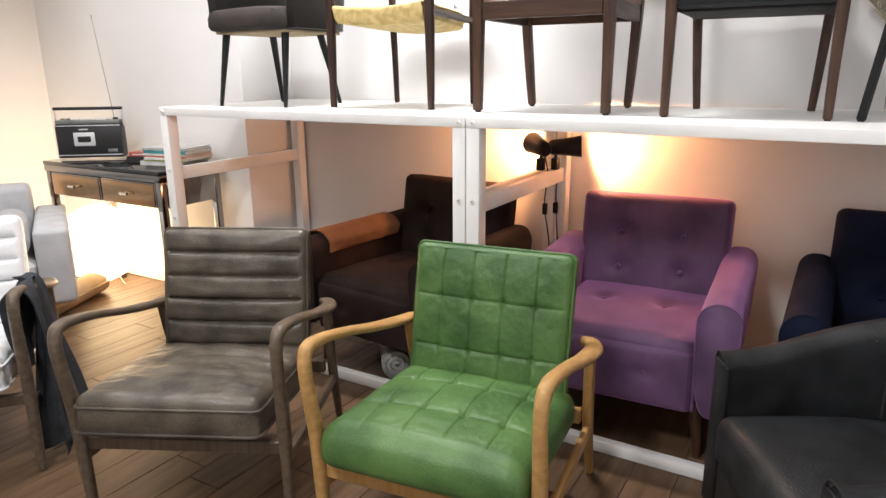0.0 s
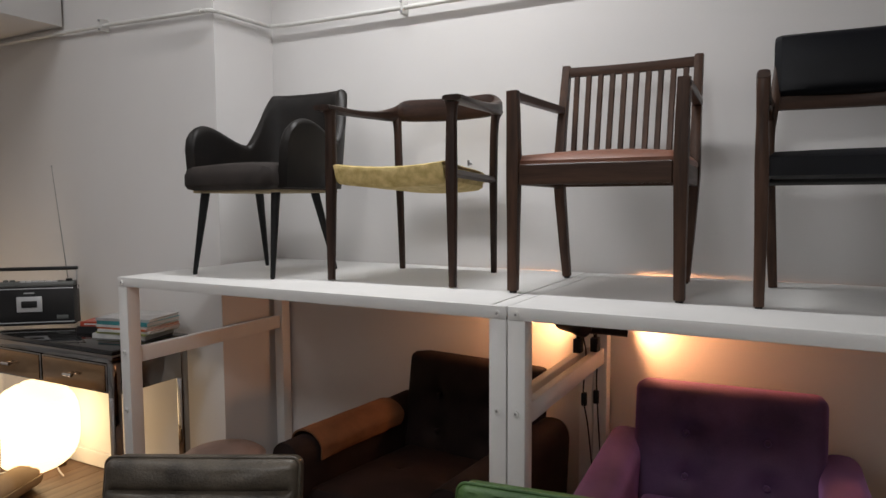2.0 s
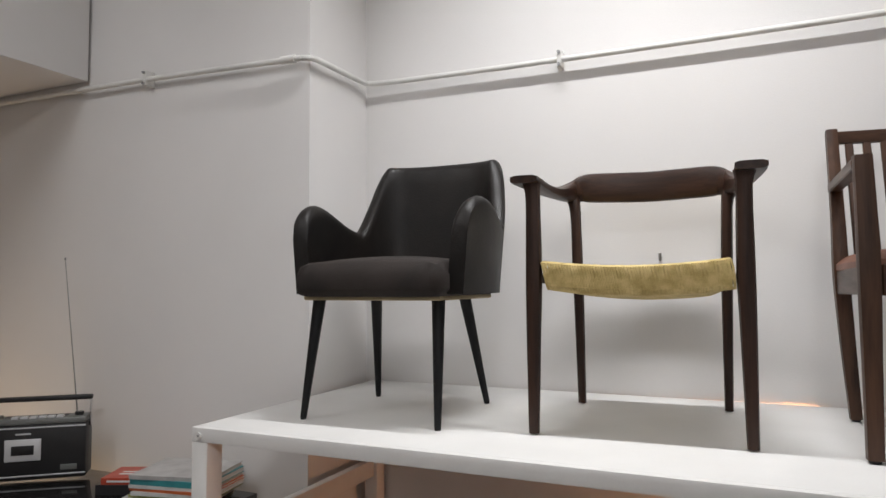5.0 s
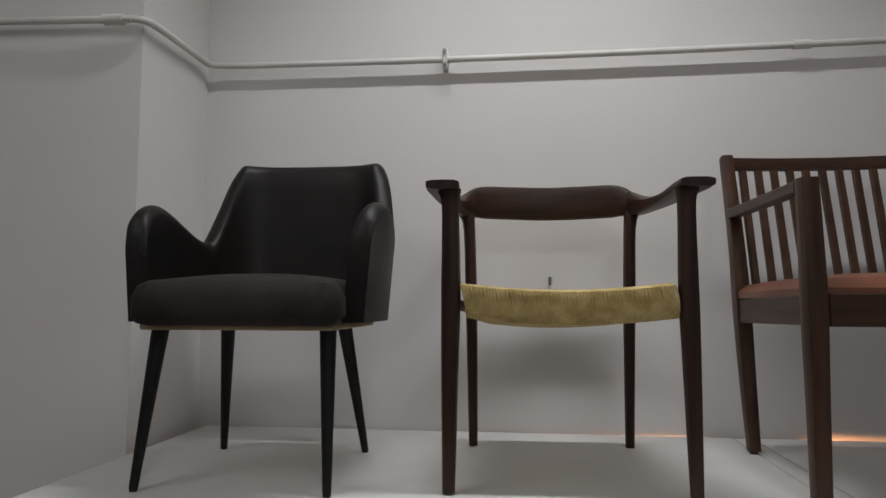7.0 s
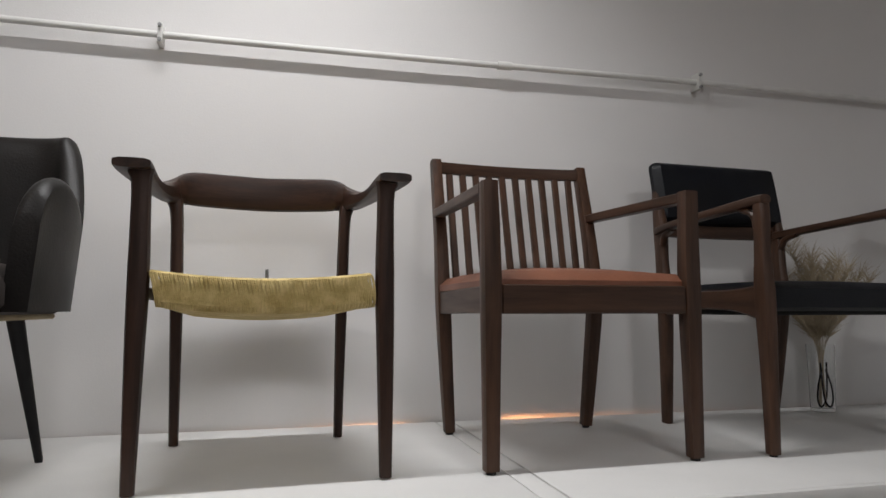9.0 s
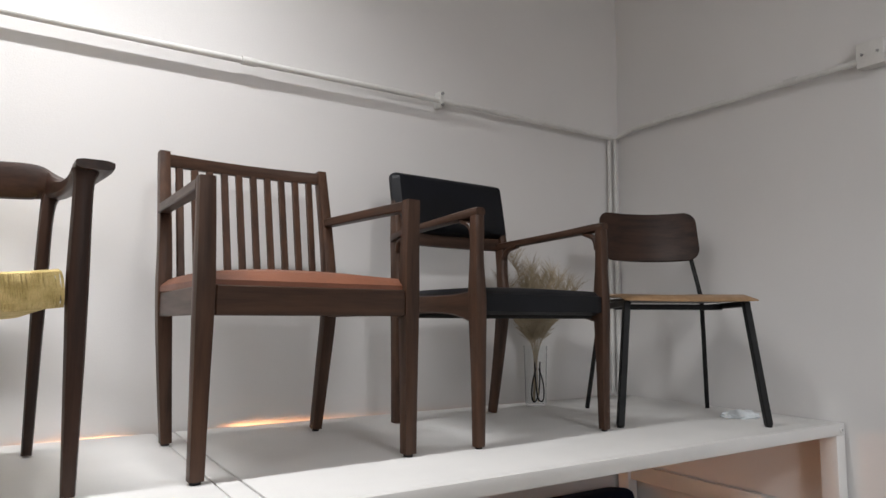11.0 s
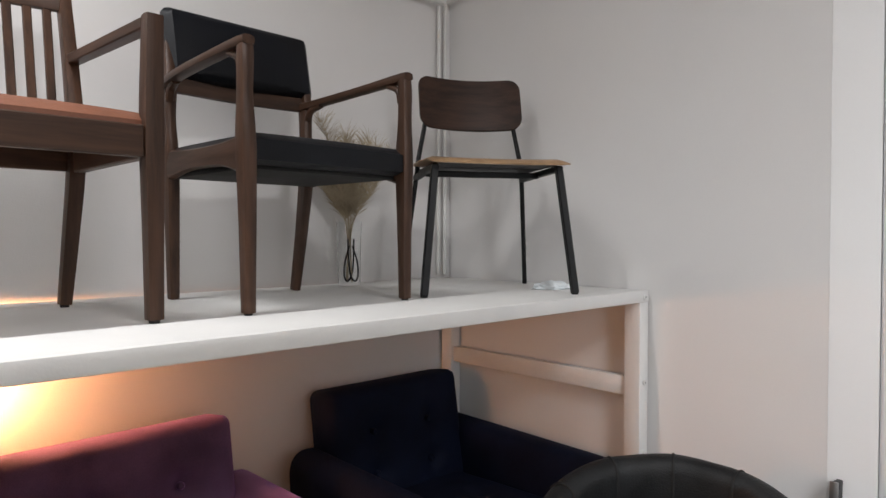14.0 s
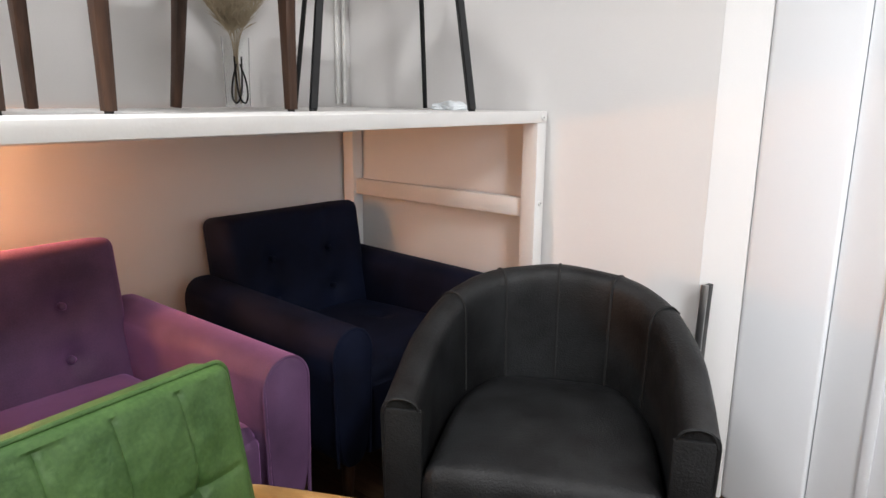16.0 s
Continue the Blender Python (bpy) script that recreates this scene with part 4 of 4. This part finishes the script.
# ---- black tub chair ----
def tub_chair():
    t = thing("tub_chair", "matt black leather tub chair with vertical seams", "armchair", chair_pose(3.155, -0.40, 0, -62))
    plan = [(-0.310, -0.31), (-0.318, -0.15), (-0.308, 0.0), (-0.255, 0.16), (-0.145, 0.26), (0, 0.29), (0.145, 0.26), (0.255, 0.16), (0.308, 0.0), (0.318, -0.15), (0.310, -0.31)]

    def top(f):
        g = min(f, 1 - f)
        return 0.600 + 0.168 * step(g, 0.0, 0.42) + 0.012 * step(g, 0.4, 0.5)
    shell = part("shell", horseshoe(plan[::-1], lambda f: 0.10, top, 0.085, steps=90, rows=14, lean=0.03), LEATHER_BLACK, t)
    line = smooth_line([(x, y, 0) for x, y in plan], 8)
    for share in (0.28, 0.39, 0.5, 0.61, 0.72):
        i = round(share * (len(line) - 1))
        d = (line[i + 1] - line[i - 1]).normalized()
        inn = Vector((d.y, -d.x, 0))
        if inn.dot(line[i]) > 0:
            inn = -inn
        z1 = top(share)
        pts = [line[i] + inn * (0.0435 - 0.03 * (z - 0.1)) + Vector((0, 0, z)) for z in (0.44, 0.55, 0.64, z1 - 0.043)]
        pts += [line[i] + inn * (0.043 * math.cos(a) - 0.03 * (z1 - 0.1)) + Vector((0, 0, z1 - 0.0425 + 0.043 * math.sin(a))) for a in (0.6, 1.2, 1.9, 2.6)]
        part("seam", sweep(pts, (0.0045, 0.003), sides=6, per=3, up=tuple(inn)), RUBBER, shell)
    for sx in (-1, 1):
        part("arm_front", box(min(sx * 0.268, sx * 0.357), max(sx * 0.268, sx * 0.357), -0.318, -0.302, 0.105, 0.575, 0.007), LEATHER_BLACK, t)
        part("arm_seam", sweep([(sx * 0.272, -0.312, 0.560), (sx * 0.285, -0.314, 0.590), (sx * 0.315, -0.314, 0.600), (sx * 0.345, -0.314, 0.592), (sx * 0.359, -0.312, 0.560)], (0.004, 0.004), sides=6, up=(0, 1, 0)), LEATHER_BLACK, t)
    seat = pad(0.545, 0.60, 0.15, 34, 34, 0.04, 0.03)
    for v in seat.verts:
        if v.co.y > 0:
            v.co.x *= math.sqrt(max(0.15, 1 - (v.co.y / 0.36) ** 2))
    part("seat_cushion", pad_at(seat, (0, -0.035, 0.365)), LEATHER_BLACK, t)
    part("front_panel", box(-0.267, 0.267, -0.315, -0.28, 0.105, 0.29, 0.01), LEATHER_BLACK, t)
    for lx, ly in ((-0.28, -0.26), (0.28, -0.26), (-0.22, 0.2), (0.22, 0.2)):
        part("leg", cylinder((lx, ly, 0), (lx, ly, 0.11), 0.010, 0.015), ASH, t, "slim brass-coloured leg")
    return t


tub_chair()
lean = thing("leaning_panel", "dark thin framed panel leaning against the wall", "panel", pose(3.675, -0.59, 0, 0, 0, 0))
pb = box(-0.02, 0.03, -0.008, 0.008, 0.0, 0.72, 0.002)
pb.transform(pose(0, 0, 0, 0, 4, 0))
part("board", pb, BLACK_STEEL, lean)
pb = box(-0.024, -0.016, -0.011, 0.011, 0.0, 0.722, 0.002)
pb.transform(pose(0, 0, 0, 0, 4, 0))
part("edge_strip", pb, STEEL, lean)

# ---- clamp lamps on the middle frame ----
def clamp_lamp(x, y, z, aim, along, label):
    t = thing("clamp_lamp", label, "clamp lamp", pose(x, y, z), "clamp spot lamps")
    part("clamp", box(-0.016, 0.016, -0.022, 0.022, -0.045, 0.012, 0.004), BLACK_STEEL, t)
    part("stem", cylinder((0, 0, 0.01), (0, 0, 0.06), 0.008), BLACK_STEEL, t)
    part("joint", cylinder((0, -0.018, 0.05), (0, 0.018, 0.05), 0.014), BLACK_STEEL, t)
    d = Vector(aim).normalized()
    m = Matrix.Translation(Vector((0, 0, 0.062)) + d * along) @ d.to_track_quat("Z", "Y").to_matrix().to_4x4()
    shade = lathe([(0.004, -0.085), (0.026, -0.083), (0.036, -0.07), (0.039, -0.02), (0.046, 0.03), (0.052, 0.070), (0.049, 0.070), (0.042, 0.03), (0.034, -0.01), (0.012, -0.02)], 28)
    shade.transform(m)
    s = part("shade", shade, BLACK_STEEL, t)
    bulb = lathe([(0.003, 0.050), (0.022, 0.044), (0.030, 0.025), (0.024, 0.0), (0.014, -0.015)], 20)
    bulb.transform(m)
    part("bulb", bulb, BULB_GLOW, s, "glowing warm bulb")
    return t


clamp_lamp(1.715, 0.80, 0.963, (-0.72, 0.62, 0.14), 0.03, "black metal clamp lamp turned towards the back wall")
clamp_lamp(1.770, 0.85, 0.963, (0.93, 0.32, 0.05), 0.05, "black metal clamp lamp with its lit mouth showing")
for x, y, pts in ((1.727, 0.81, [(0, 0, 1.0), (0.012, 0.02, 0.90), (0.004, 0.01, 0.74), (0.02, 0.03, 0.60), (0.03, 0.1, 0.3), (0.03, 0.2, 0.01)]),
                  (1.762, 0.86, [(0, 0, 1.0), (0.02, -0.01, 0.93), (0.012, 0, 0.80), (0.016, 0.01, 0.66), (0.02, 0.05, 0.4), (0.0, 0.14, 0.01)])):
    c = tagged(part("lamp_cable", sweep([(x + a, y + b, z) for a, b, z in pts], (0.003, 0.003), sides=8, up=(0, 1, 0)), BLACK_STEEL), "thin black lamp cable with an inline switch", "cable")
    part("switch", box(x + 0.0, x + 0.022, y - 0.01, y + 0.012, 0.70, 0.755, 0.005), BLACK_STEEL, c)

# ---- vase with dried grass, and a tissue on the deck ----
vase = thing("glass_vase", "tall clear glass vase with black looped ornament", "vase", pose(3.11, 0.89, DECK_Z))
part("vessel", lathe([(0.001, 0.002), (0.040, 0.002), (0.042, 0.006), (0.044, 0.12), (0.048, 0.24), (0.0455, 0.24), (0.0415, 0.12), (0.0395, 0.012), (0.001, 0.012)], 32), GLASS, vase)
for s, ph in ((-1, 0.0), (1, 0.01)):
    part("loop", sweep([(s * 0.004, -0.006 - ph, 0.150), (s * 0.024, -0.008 - ph, 0.09), (s * 0.028, -0.008 - ph, 0.040), (s * 0.014, -0.008 - ph, 0.017), (-s * 0.006, -0.008 - ph, 0.040), (-s * 0.014, -0.008 - ph, 0.09), (-s * 0.018, -0.006 - ph, 0.175)], (0.0032, 0.0032), sides=8, up=(0, 1, 0)), BLACK_STEEL, vase, "black wire loop")
grass = thing("pampas_bunch", "bunch of dried feathery pampas grass in the vase", "dried grass", pose(3.11, 0.89, DECK_Z))
rnd = random.Random(4)
stalk, plume = bmesh.new(), bmesh.new()
for i in range(19):
    a, lean_by = rnd.uniform(0, 6.28), rnd.uniform(0.04, 0.22)
    top_z = rnd.uniform(0.36, 0.60)
    dx, dy = lean_by * math.cos(a), 0.55 * lean_by * math.sin(a) - 0.02
    line = smooth_line([(0.012 * math.cos(a), 0.012 * math.sin(a), 0.015), (0.1 * dx, 0.1 * dy, 0.22), (dx * 0.7, dy * 0.7, top_z * 0.8), (dx * 1.3, dy * 1.2, top_z)], 7)
    sweep(line, (0.0011, 0.0011), sides=5, smooth=False, up=(0.2, 1, 0), bm=stalk)
    for q in line[9:]:
        for k in range(22):
            b = rnd.uniform(0, 6.28)
            d = Vector((math.cos(b), math.sin(b) * 0.7, rnd.uniform(0.5, 1.5))).normalized() * rnd.uniform(0.03, 0.10)
            w = d.cross(Vector((rnd.uniform(-1, 1), rnd.uniform(-1, 1), 0.2))).normalized() * 0.0007
            m = q + d * 0.55 + Vector((0, 0, 0.006))
            v = [plume.verts.new(p) for p in (q - w, q + w, m + w, q + d, m - w)]
            plume.faces.new(v)
part("stalks", stalk, PAMPAS, grass)
tagged(part("plume", plume, PAMPAS, grass, smooth=0), kind="stuff")
bm = bmesh.new()
bmesh.ops.create_icosphere(bm, subdivisions=4, radius=1)
for v in bm.verts:
    f = 1 + 0.35 * noise.noise(v.co * 2.2) + 0.18 * abs(noise.noise(v.co * 5))
    v.co = Vector((v.co.x * 0.062 * f, v.co.y * 0.030 * f, max(0.0, v.co.z * 0.018 * f + 0.010)))
bm.transform(pose(3.52, 0.25, DECK_Z, 0, 0, -30))
tagged(part("crumpled_tissue", bm, TISSUE), "crumpled white tissue lying on the deck", "tissue")

pouf = thing("round_pouf", "round beige upholstered pouf standing under the platform", "pouf", pose(0.19, 0.36, 0))
part("cushion", lathe([(0.002, 0.40), (0.10, 0.398), (0.165, 0.388), (0.188, 0.365), (0.195, 0.33), (0.195, 0.12), (0.19, 0.07), (0.17, 0.06), (0.002, 0.06)], 40), POUF, pouf)
part("piping", sweep([(0.187 * math.cos(a * math.pi / 24), 0.187 * math.sin(a * math.pi / 24), 0.368) for a in range(48)], (0.004, 0.004), sides=6, smooth=False, closed=True), POUF, pouf)
for a in range(4):
    part("foot", cylinder((0.13 * math.cos(a * 1.57 + 0.8), 0.13 * math.sin(a * 1.57 + 0.8), 0), (0.13 * math.cos(a * 1.57 + 0.8), 0.13 * math.sin(a * 1.57 + 0.8), 0.065), 0.014, 0.018), NUT, pouf)


# ---- corner with mirrored desk, radio and paper lamp ----
def mirrored_desk():
    w, d, h = 1.06, 0.42, 0.865
    t = thing("mirrored_desk", "smoked mirror console desk with two drawers", "desk", pose(-0.75, 0.315, 0, 0, 0, 1))
    x0, x1, y0, y1 = -w / 2, w / 2, -d / 2, d / 2
    part("top", box(x0 - 0.008, x1 + 0.008, y0 - 0.008, y1 + 0.004, h - 0.022, h, 0.004), MIRROR_TOP, t, "glossy black glass top")
    part("top_edge", box(x0 - 0.006, x1 + 0.006, y0 - 0.006, y1, h - 0.062, h - 0.023, 0.003), MIRROR, t)
    for x, name in ((x0, "end_panel"), (x1 - 0.02, "end_panel")):
        part(name, box(x, x + 0.02, y0 + 0.041, y1 - 0.041, h - 0.21, h - 0.063, 0.002), MIRROR, t)
    part("back_panel", box(x0 + 0.04, x1 - 0.04, y1 - 0.02, y1, h - 0.21, h - 0.063, 0.002), MIRROR, t)
    part("underside", box(x0 + 0.03, x1 - 0.03, y0 + 0.03, y1 - 0.03, h - 0.205, h - 0.195, 0.002), WALNUT_X, t)
    for x in (x0, x1 - 0.04):
        for y in (y0, y1 - 0.04):
            leg = part("leg", box(x, x + 0.04, y, y + 0.04, 0.0, h - 0.063, 0.003), MIRROR, t)
            part("edge_strip", box(x + 0.004, x + 0.036, y - 0.002, y + 0.002, 0.01, h - 0.22, 0.0008), CHROME, leg)
    for x in (x0 + 0.045, 0.004):
        dr = part("drawer", box(x, x + w / 2 - 0.049, y0 + 0.002, y0 + 0.022, h - 0.205, h - 0.068, 0.003), MIRROR, t)
        # Panel colour carries the floor's warm reflection.
        part("drawer_panel", box(x + 0.012, x + w / 2 - 0.061, y0 - 0.003, y0 + 0.003, h - 0.197, h - 0.076, 0.002), WARM_REFLECTION, dr)
        cx = x + (w / 2 - 0.049) / 2
        part("knob", cylinder((cx - 0.03, y0 - 0.028, h - 0.137), (cx + 0.03, y0 - 0.028, h - 0.137), 0.008), CHROME, dr, "chrome bar pull")
        for k in (-0.018, 0.018):
            part("knob_stem", cylinder((cx + k, y0 - 0.028, h - 0.137), (cx + k, y0, h - 0.137), 0.004), CHROME, dr)
    return t


mirrored_desk()


def radio():
    t = thing("cassette_radio", "black portable cassette radio with raised carrying handle", "radio", pose(-1.15, 0.345, 0.865, 0, 0, 40) @ Matrix.Scale(1.04, 4))
    w, d, h = 0.37, 0.10, 0.205
    part("body", box(-w / 2, w / 2, -d / 2, d / 2, 0.004, h, 0.008), RADIO_BLACK, t)
    part("control_panel", box(-w / 2 + 0.004, w / 2 - 0.004, -d / 2 + 0.006, d / 2 - 0.004, h, h + 0.022, 0.004), RADIO_GREY, t, "grey sloping control panel")
    for z in (0.018, h - 0.012):
        part("trim_line", box(-w / 2 + 0.002, w / 2 - 0.002, -d / 2 - 0.002, -d / 2 + 0.002, z, z + 0.005, 0.0008), SILVER, t)
    door = part("tape_door", box(-0.085, 0.035, -d / 2 - 0.005, -d / 2 + 0.001, 0.075, 0.155, 0.003), SILVER, t, "silver cassette door")
    part("tape_window", box(-0.062, 0.012, -d / 2 - 0.007, -d / 2 - 0.004, 0.098, 0.132, 0.001), RADIO_BLACK, door)
    part("badge", box(-0.05, 0.0, -d / 2 - 0.002, -d / 2 + 0.001, 0.170, 0.176, 0.0005), SILVER, t)
    part("label_plate", box(0.10, 0.155, -d / 2 - 0.002, -d / 2 + 0.001, 0.035, 0.055, 0.0008), RADIO_GREY, t)
    for k in range(6):
        part("key", box(-0.07 + k * 0.03, -0.046 + k * 0.03, -d / 2 + 0.010, -d / 2 + 0.032, h + 0.020, h + 0.030, 0.002), SILVER, t)
    for k in range(2):
        part("dial", cylinder((-0.15 + k * 0.032, 0.0, h + 0.02), (-0.15 + k * 0.032, 0.0, h + 0.032), 0.012), RADIO_GREY, t)
    part("tuning_scale", box(-0.10, 0.11, -0.005, 0.032, h + 0.0205, h + 0.0235, 0.0008), RADIO_BLACK, t)
    part("volume_knob", cylinder((0.15, 0.0, h + 0.02), (0.15, 0.0, h + 0.034), 0.016), RADIO_BLACK, t)
    for s in (-1, 1):
        part("handle_post", box(min(s * (w / 2 + 0.001), s * (w / 2 + 0.007)), max(s * (w / 2 + 0.001), s * (w / 2 + 0.007)), -0.01, 0.01, h - 0.02, h + 0.092, 0.002), CHROME, t)
    part("handle", box(-w / 2 - 0.010, w / 2 + 0.010, -0.014, 0.014, h + 0.080, h + 0.098, 0.005), RADIO_BLACK, t)
    part("antenna", cylinder((0.135, 0.035, h + 0.015), (0.075, 0.05, h + 0.62), 0.0028, 0.0014, 8), STEEL, t)
    part("antenna_tip", cylinder((0.0755, 0.05, h + 0.615), (0.0750, 0.05, h + 0.625), 0.0035, sides=8), STEEL, t)
    return t


radio()


def book(name, x, y, z, w, d, h, turn, cover, label, spine=None):
    t = thing(name, label, name.replace("_", " "), pose(x, y, z, 0, 0, turn), "books and magazines on the desk")
    part("page_block", box(-w / 2 + 0.003, w / 2 - 0.003, -d / 2 + 0.003, d / 2 - 0.003, 0.0015, h - 0.0015, 0.0005), PAPER, t, smooth=0)
    part("front_cover", box(-w / 2, w / 2, -d / 2, d / 2, h - 0.0018, h, 0.0004), cover, t, smooth=0)
    part("rear_cover", box(-w / 2, w / 2, -d / 2, d / 2, 0, 0.0016, 0.0004), cover, t, smooth=0)
    part("spine", box(-w / 2 - 0.0012, w / 2 - 0.004, -d / 2 - 0.0012, -d / 2 + 0.001, 0, h, 0.0004), spine or cover, t, smooth=0)
    return t


def cover_mat(name, rgb):
    return material(name, rgb, 0.35, var=0.08, scale=14, fine=60, bump=0)


RED, BLACK_C, WHITE_C, TEAL, ORANGE, OLIVE, GREY_C = (cover_mat("red_cover", (0.42, 0.06, 0.03)), cover_mat("black_cover", (0.02, 0.02, 0.022)), cover_mat("white_cover", (0.66, 0.66, 0.64)),
    cover_mat("teal_cover", (0.05, 0.28, 0.30)), cover_mat("orange_cover", (0.55, 0.13, 0.04)), cover_mat("olive_cover", (0.34, 0.36, 0.12)), cover_mat("grey_cover", (0.44, 0.43, 0.42)))
z = 0.865
for mat, spine, h, dx, turn, name, label in (
        (WHITE_C, WHITE_C, 0.024, -0.03, 14, "magazine", "thick white magazine lying at the bottom of a pile"),
        (OLIVE, OLIVE, 0.010, 0.0, 10, "magazine", "olive-spined magazine in a pile on the desk"),
        (WHITE_C, WHITE_C, 0.013, 0.01, 13, "magazine", "white-spined magazine in a pile on the desk"),
        (ORANGE, ORANGE, 0.010, 0.004, 9, "magazine", "orange-spined magazine in a pile on the desk"),
        (WHITE_C, WHITE_C, 0.012, 0.0, 12, "magazine", "pale magazine in a pile on the desk"),
        (TEAL, TEAL, 0.020, 0.006, 11, "magazine", "teal-spined magazine in a pile on the desk"),
        (GREY_C, GREY_C, 0.014, 0.0, 15, "magazine", "grey photo-covered magazine on top of the pile")):
    book(name, -0.41 + dx, 0.40, z, 0.30, 0.23, h, turn, mat, label, spine)
    z += h
book("book", -0.665, 0.40, 0.865, 0.21, 0.16, 0.036, 22, BLACK_C, "thick black book under a red book on the desk")
red = book("book", -0.655, 0.405, 0.901, 0.20, 0.15, 0.024, 24, RED, "red paperback book lying on a black book")
part("title_bar", box(-0.08, 0.05, -0.0775, -0.0755, 0.008, 0.015, 0.0003), WHITE_C, red)
part("title_bar", box(-0.06, 0.06, -0.03, -0.015, 0.0238, 0.0246, 0.0002), WHITE_C, red)
part("title_bar", box(-0.06, 0.03, 0.0, 0.012, 0.0238, 0.0246, 0.0002), WHITE_C, red)


def paper_lamp():
    t = thing("paper_lantern", "glowing white paper lantern floor lamp on wire feet", "floor lamp", pose(-1.21, 0.33, 0))
    prof = []
    n = 48
    for k in range(n + 1):
        f = k / n
        r = 0.215 * (1 - abs(2 * f - 1) ** 3.2) ** 0.5
        prof.append((max(0.06, r) + 0.0025 * math.cos(k * math.pi), 0.045 + 0.50 * f))
    shade = part("shade", lathe(prof, 40), PAPER_GLOW, t, "glowing ribbed paper shade")
    shade.visible_shadow = False
    for k in range(3):
        a = 2.1 * k + 0.6
        part("wire_foot", sweep([(0.10 * math.cos(a), 0.10 * math.sin(a), 0.065), (0.115 * math.cos(a), 0.115 * math.sin(a), 0.03), (0.135 * math.cos(a), 0.135 * math.sin(a), 0.004)], (0.004, 0.004), sides=8, up=(0.3, 0.2, 1)), LACQUER, t)
    part("cord", sweep([(0.06, -0.10, 0.05), (0.09, -0.16, 0.006), (0, -0.24, 0.006), (-0.14, -0.22, 0.006), (-0.24, -0.10, 0.006), (-0.18, 0.12, 0.006), (-0.28, 0.28, 0.006)], (0.0035, 0.0035), sides=8), LACQUER, t)
    return t


paper_lamp()
new("paper_lamp_bulb", paper_bulb).matrix_world = pose(-1.21, 0.33, 0.30)

# ---- pale grey sofa, its bolster and a roll of paper ----
sofa_at = pose(-1.40, -0.84, 0, 0, 0, 60)
sofa = thing("sofa", "pale grey upholstered sofa with boxy arms", "sofa", sofa_at)
L = 0.95
part("base", box(-L + 0.17, L - 0.172, -0.40, 0.38, 0.168, 0.27, 0.012), LINEN, sofa)
for s in (-1, 1):
    arm = part("armrest", box(min(s * L, s * (L - 0.17)), max(s * L, s * (L - 0.17)), -0.42, 0.42, 0.168, 0.585, 0.03, 4), LINEN, sofa)
part("backrest", box(-L + 0.172, L - 0.172, 0.20, 0.42, 0.28, 0.74, 0.04, 4), LINEN, sofa)
for s in (-1, 1):
    c = pad(0.775, 0.63, 0.15, 24, 24, 0.03, 0.02)
    cc = part("seat_cushion", pad_at(c, (s * 0.389, -0.115, 0.350)), LINEN, sofa)
    for lx in (0.80,):
        for ly in (-0.32, 0.32):
            part("leg", cylinder((s * lx, ly, 0), (s * lx, ly, 0.175), 0.016, 0.022), WALNUT, sofa)
bol = thing("bolster", "round pale grey bolster cushion lying on the sofa", "cushion", sofa_at @ pose(0.665, -0.10, 0.525))
prof = [(0.002, -0.24), (0.085, -0.238), (0.098, -0.225), (0.10, -0.1), (0.10, 0.1), (0.098, 0.225), (0.085, 0.238), (0.002, 0.24)]
bm = lathe(prof, 28)
bm.transform(pose(0, 0, 0, 90, 0, 0))
part("roll", bm, LINEN, bol)
for yy in (-0.228, 0.228):
    part("piping", sweep([(0.098 * math.cos(a * math.pi / 16), yy, 0.098 * math.sin(a * math.pi / 16)) for a in range(32)], (0.004, 0.004), sides=6, smooth=False, closed=True, up=(0, 1, 0)), LINEN, bol)
spiral_roll("paper_roll", "brown kraft paper roll lying on the floor by the sofa", "roll", CARD, pose(-1.0, -0.02, 0.0815, 0, 0, 25), 0.55, 0.028, 0.0805, 3, 0.010)

# ---- floorboards ----
rnd = random.Random(9)
boards = {}
x = LEFT_X
while x < 4.25:
    y = -4.2 - rnd.uniform(0, 1.0)
    while y < WALL_Y:
        ln = rnd.choice((0.9, 1.2, 1.5))
        y0, y1 = max(y, -4.2), min(y + ln, WALL_Y)
        if y1 - y0 > 0.05:
            key = round(y1 - y0, 2)
            if key not in boards:
                bm = box(0.0012, 0.1488, 0.0012 - key / 2, key / 2 - 0.0012, -0.004, 0.0, 0.0012, 1)
                bmesh.ops.recalc_face_normals(bm, faces=bm.faces)
                boards[key] = bpy.data.meshes.new("floorboard")
                bm.to_mesh(boards[key])
                bm.free()
                boards[key].materials.append(FLOOR)
            ob = new("floorboard", boards[key])
            ob.location, ob.parent = (x, (y0 + y1) / 2, 0), floor
        y += ln
    x += 0.15
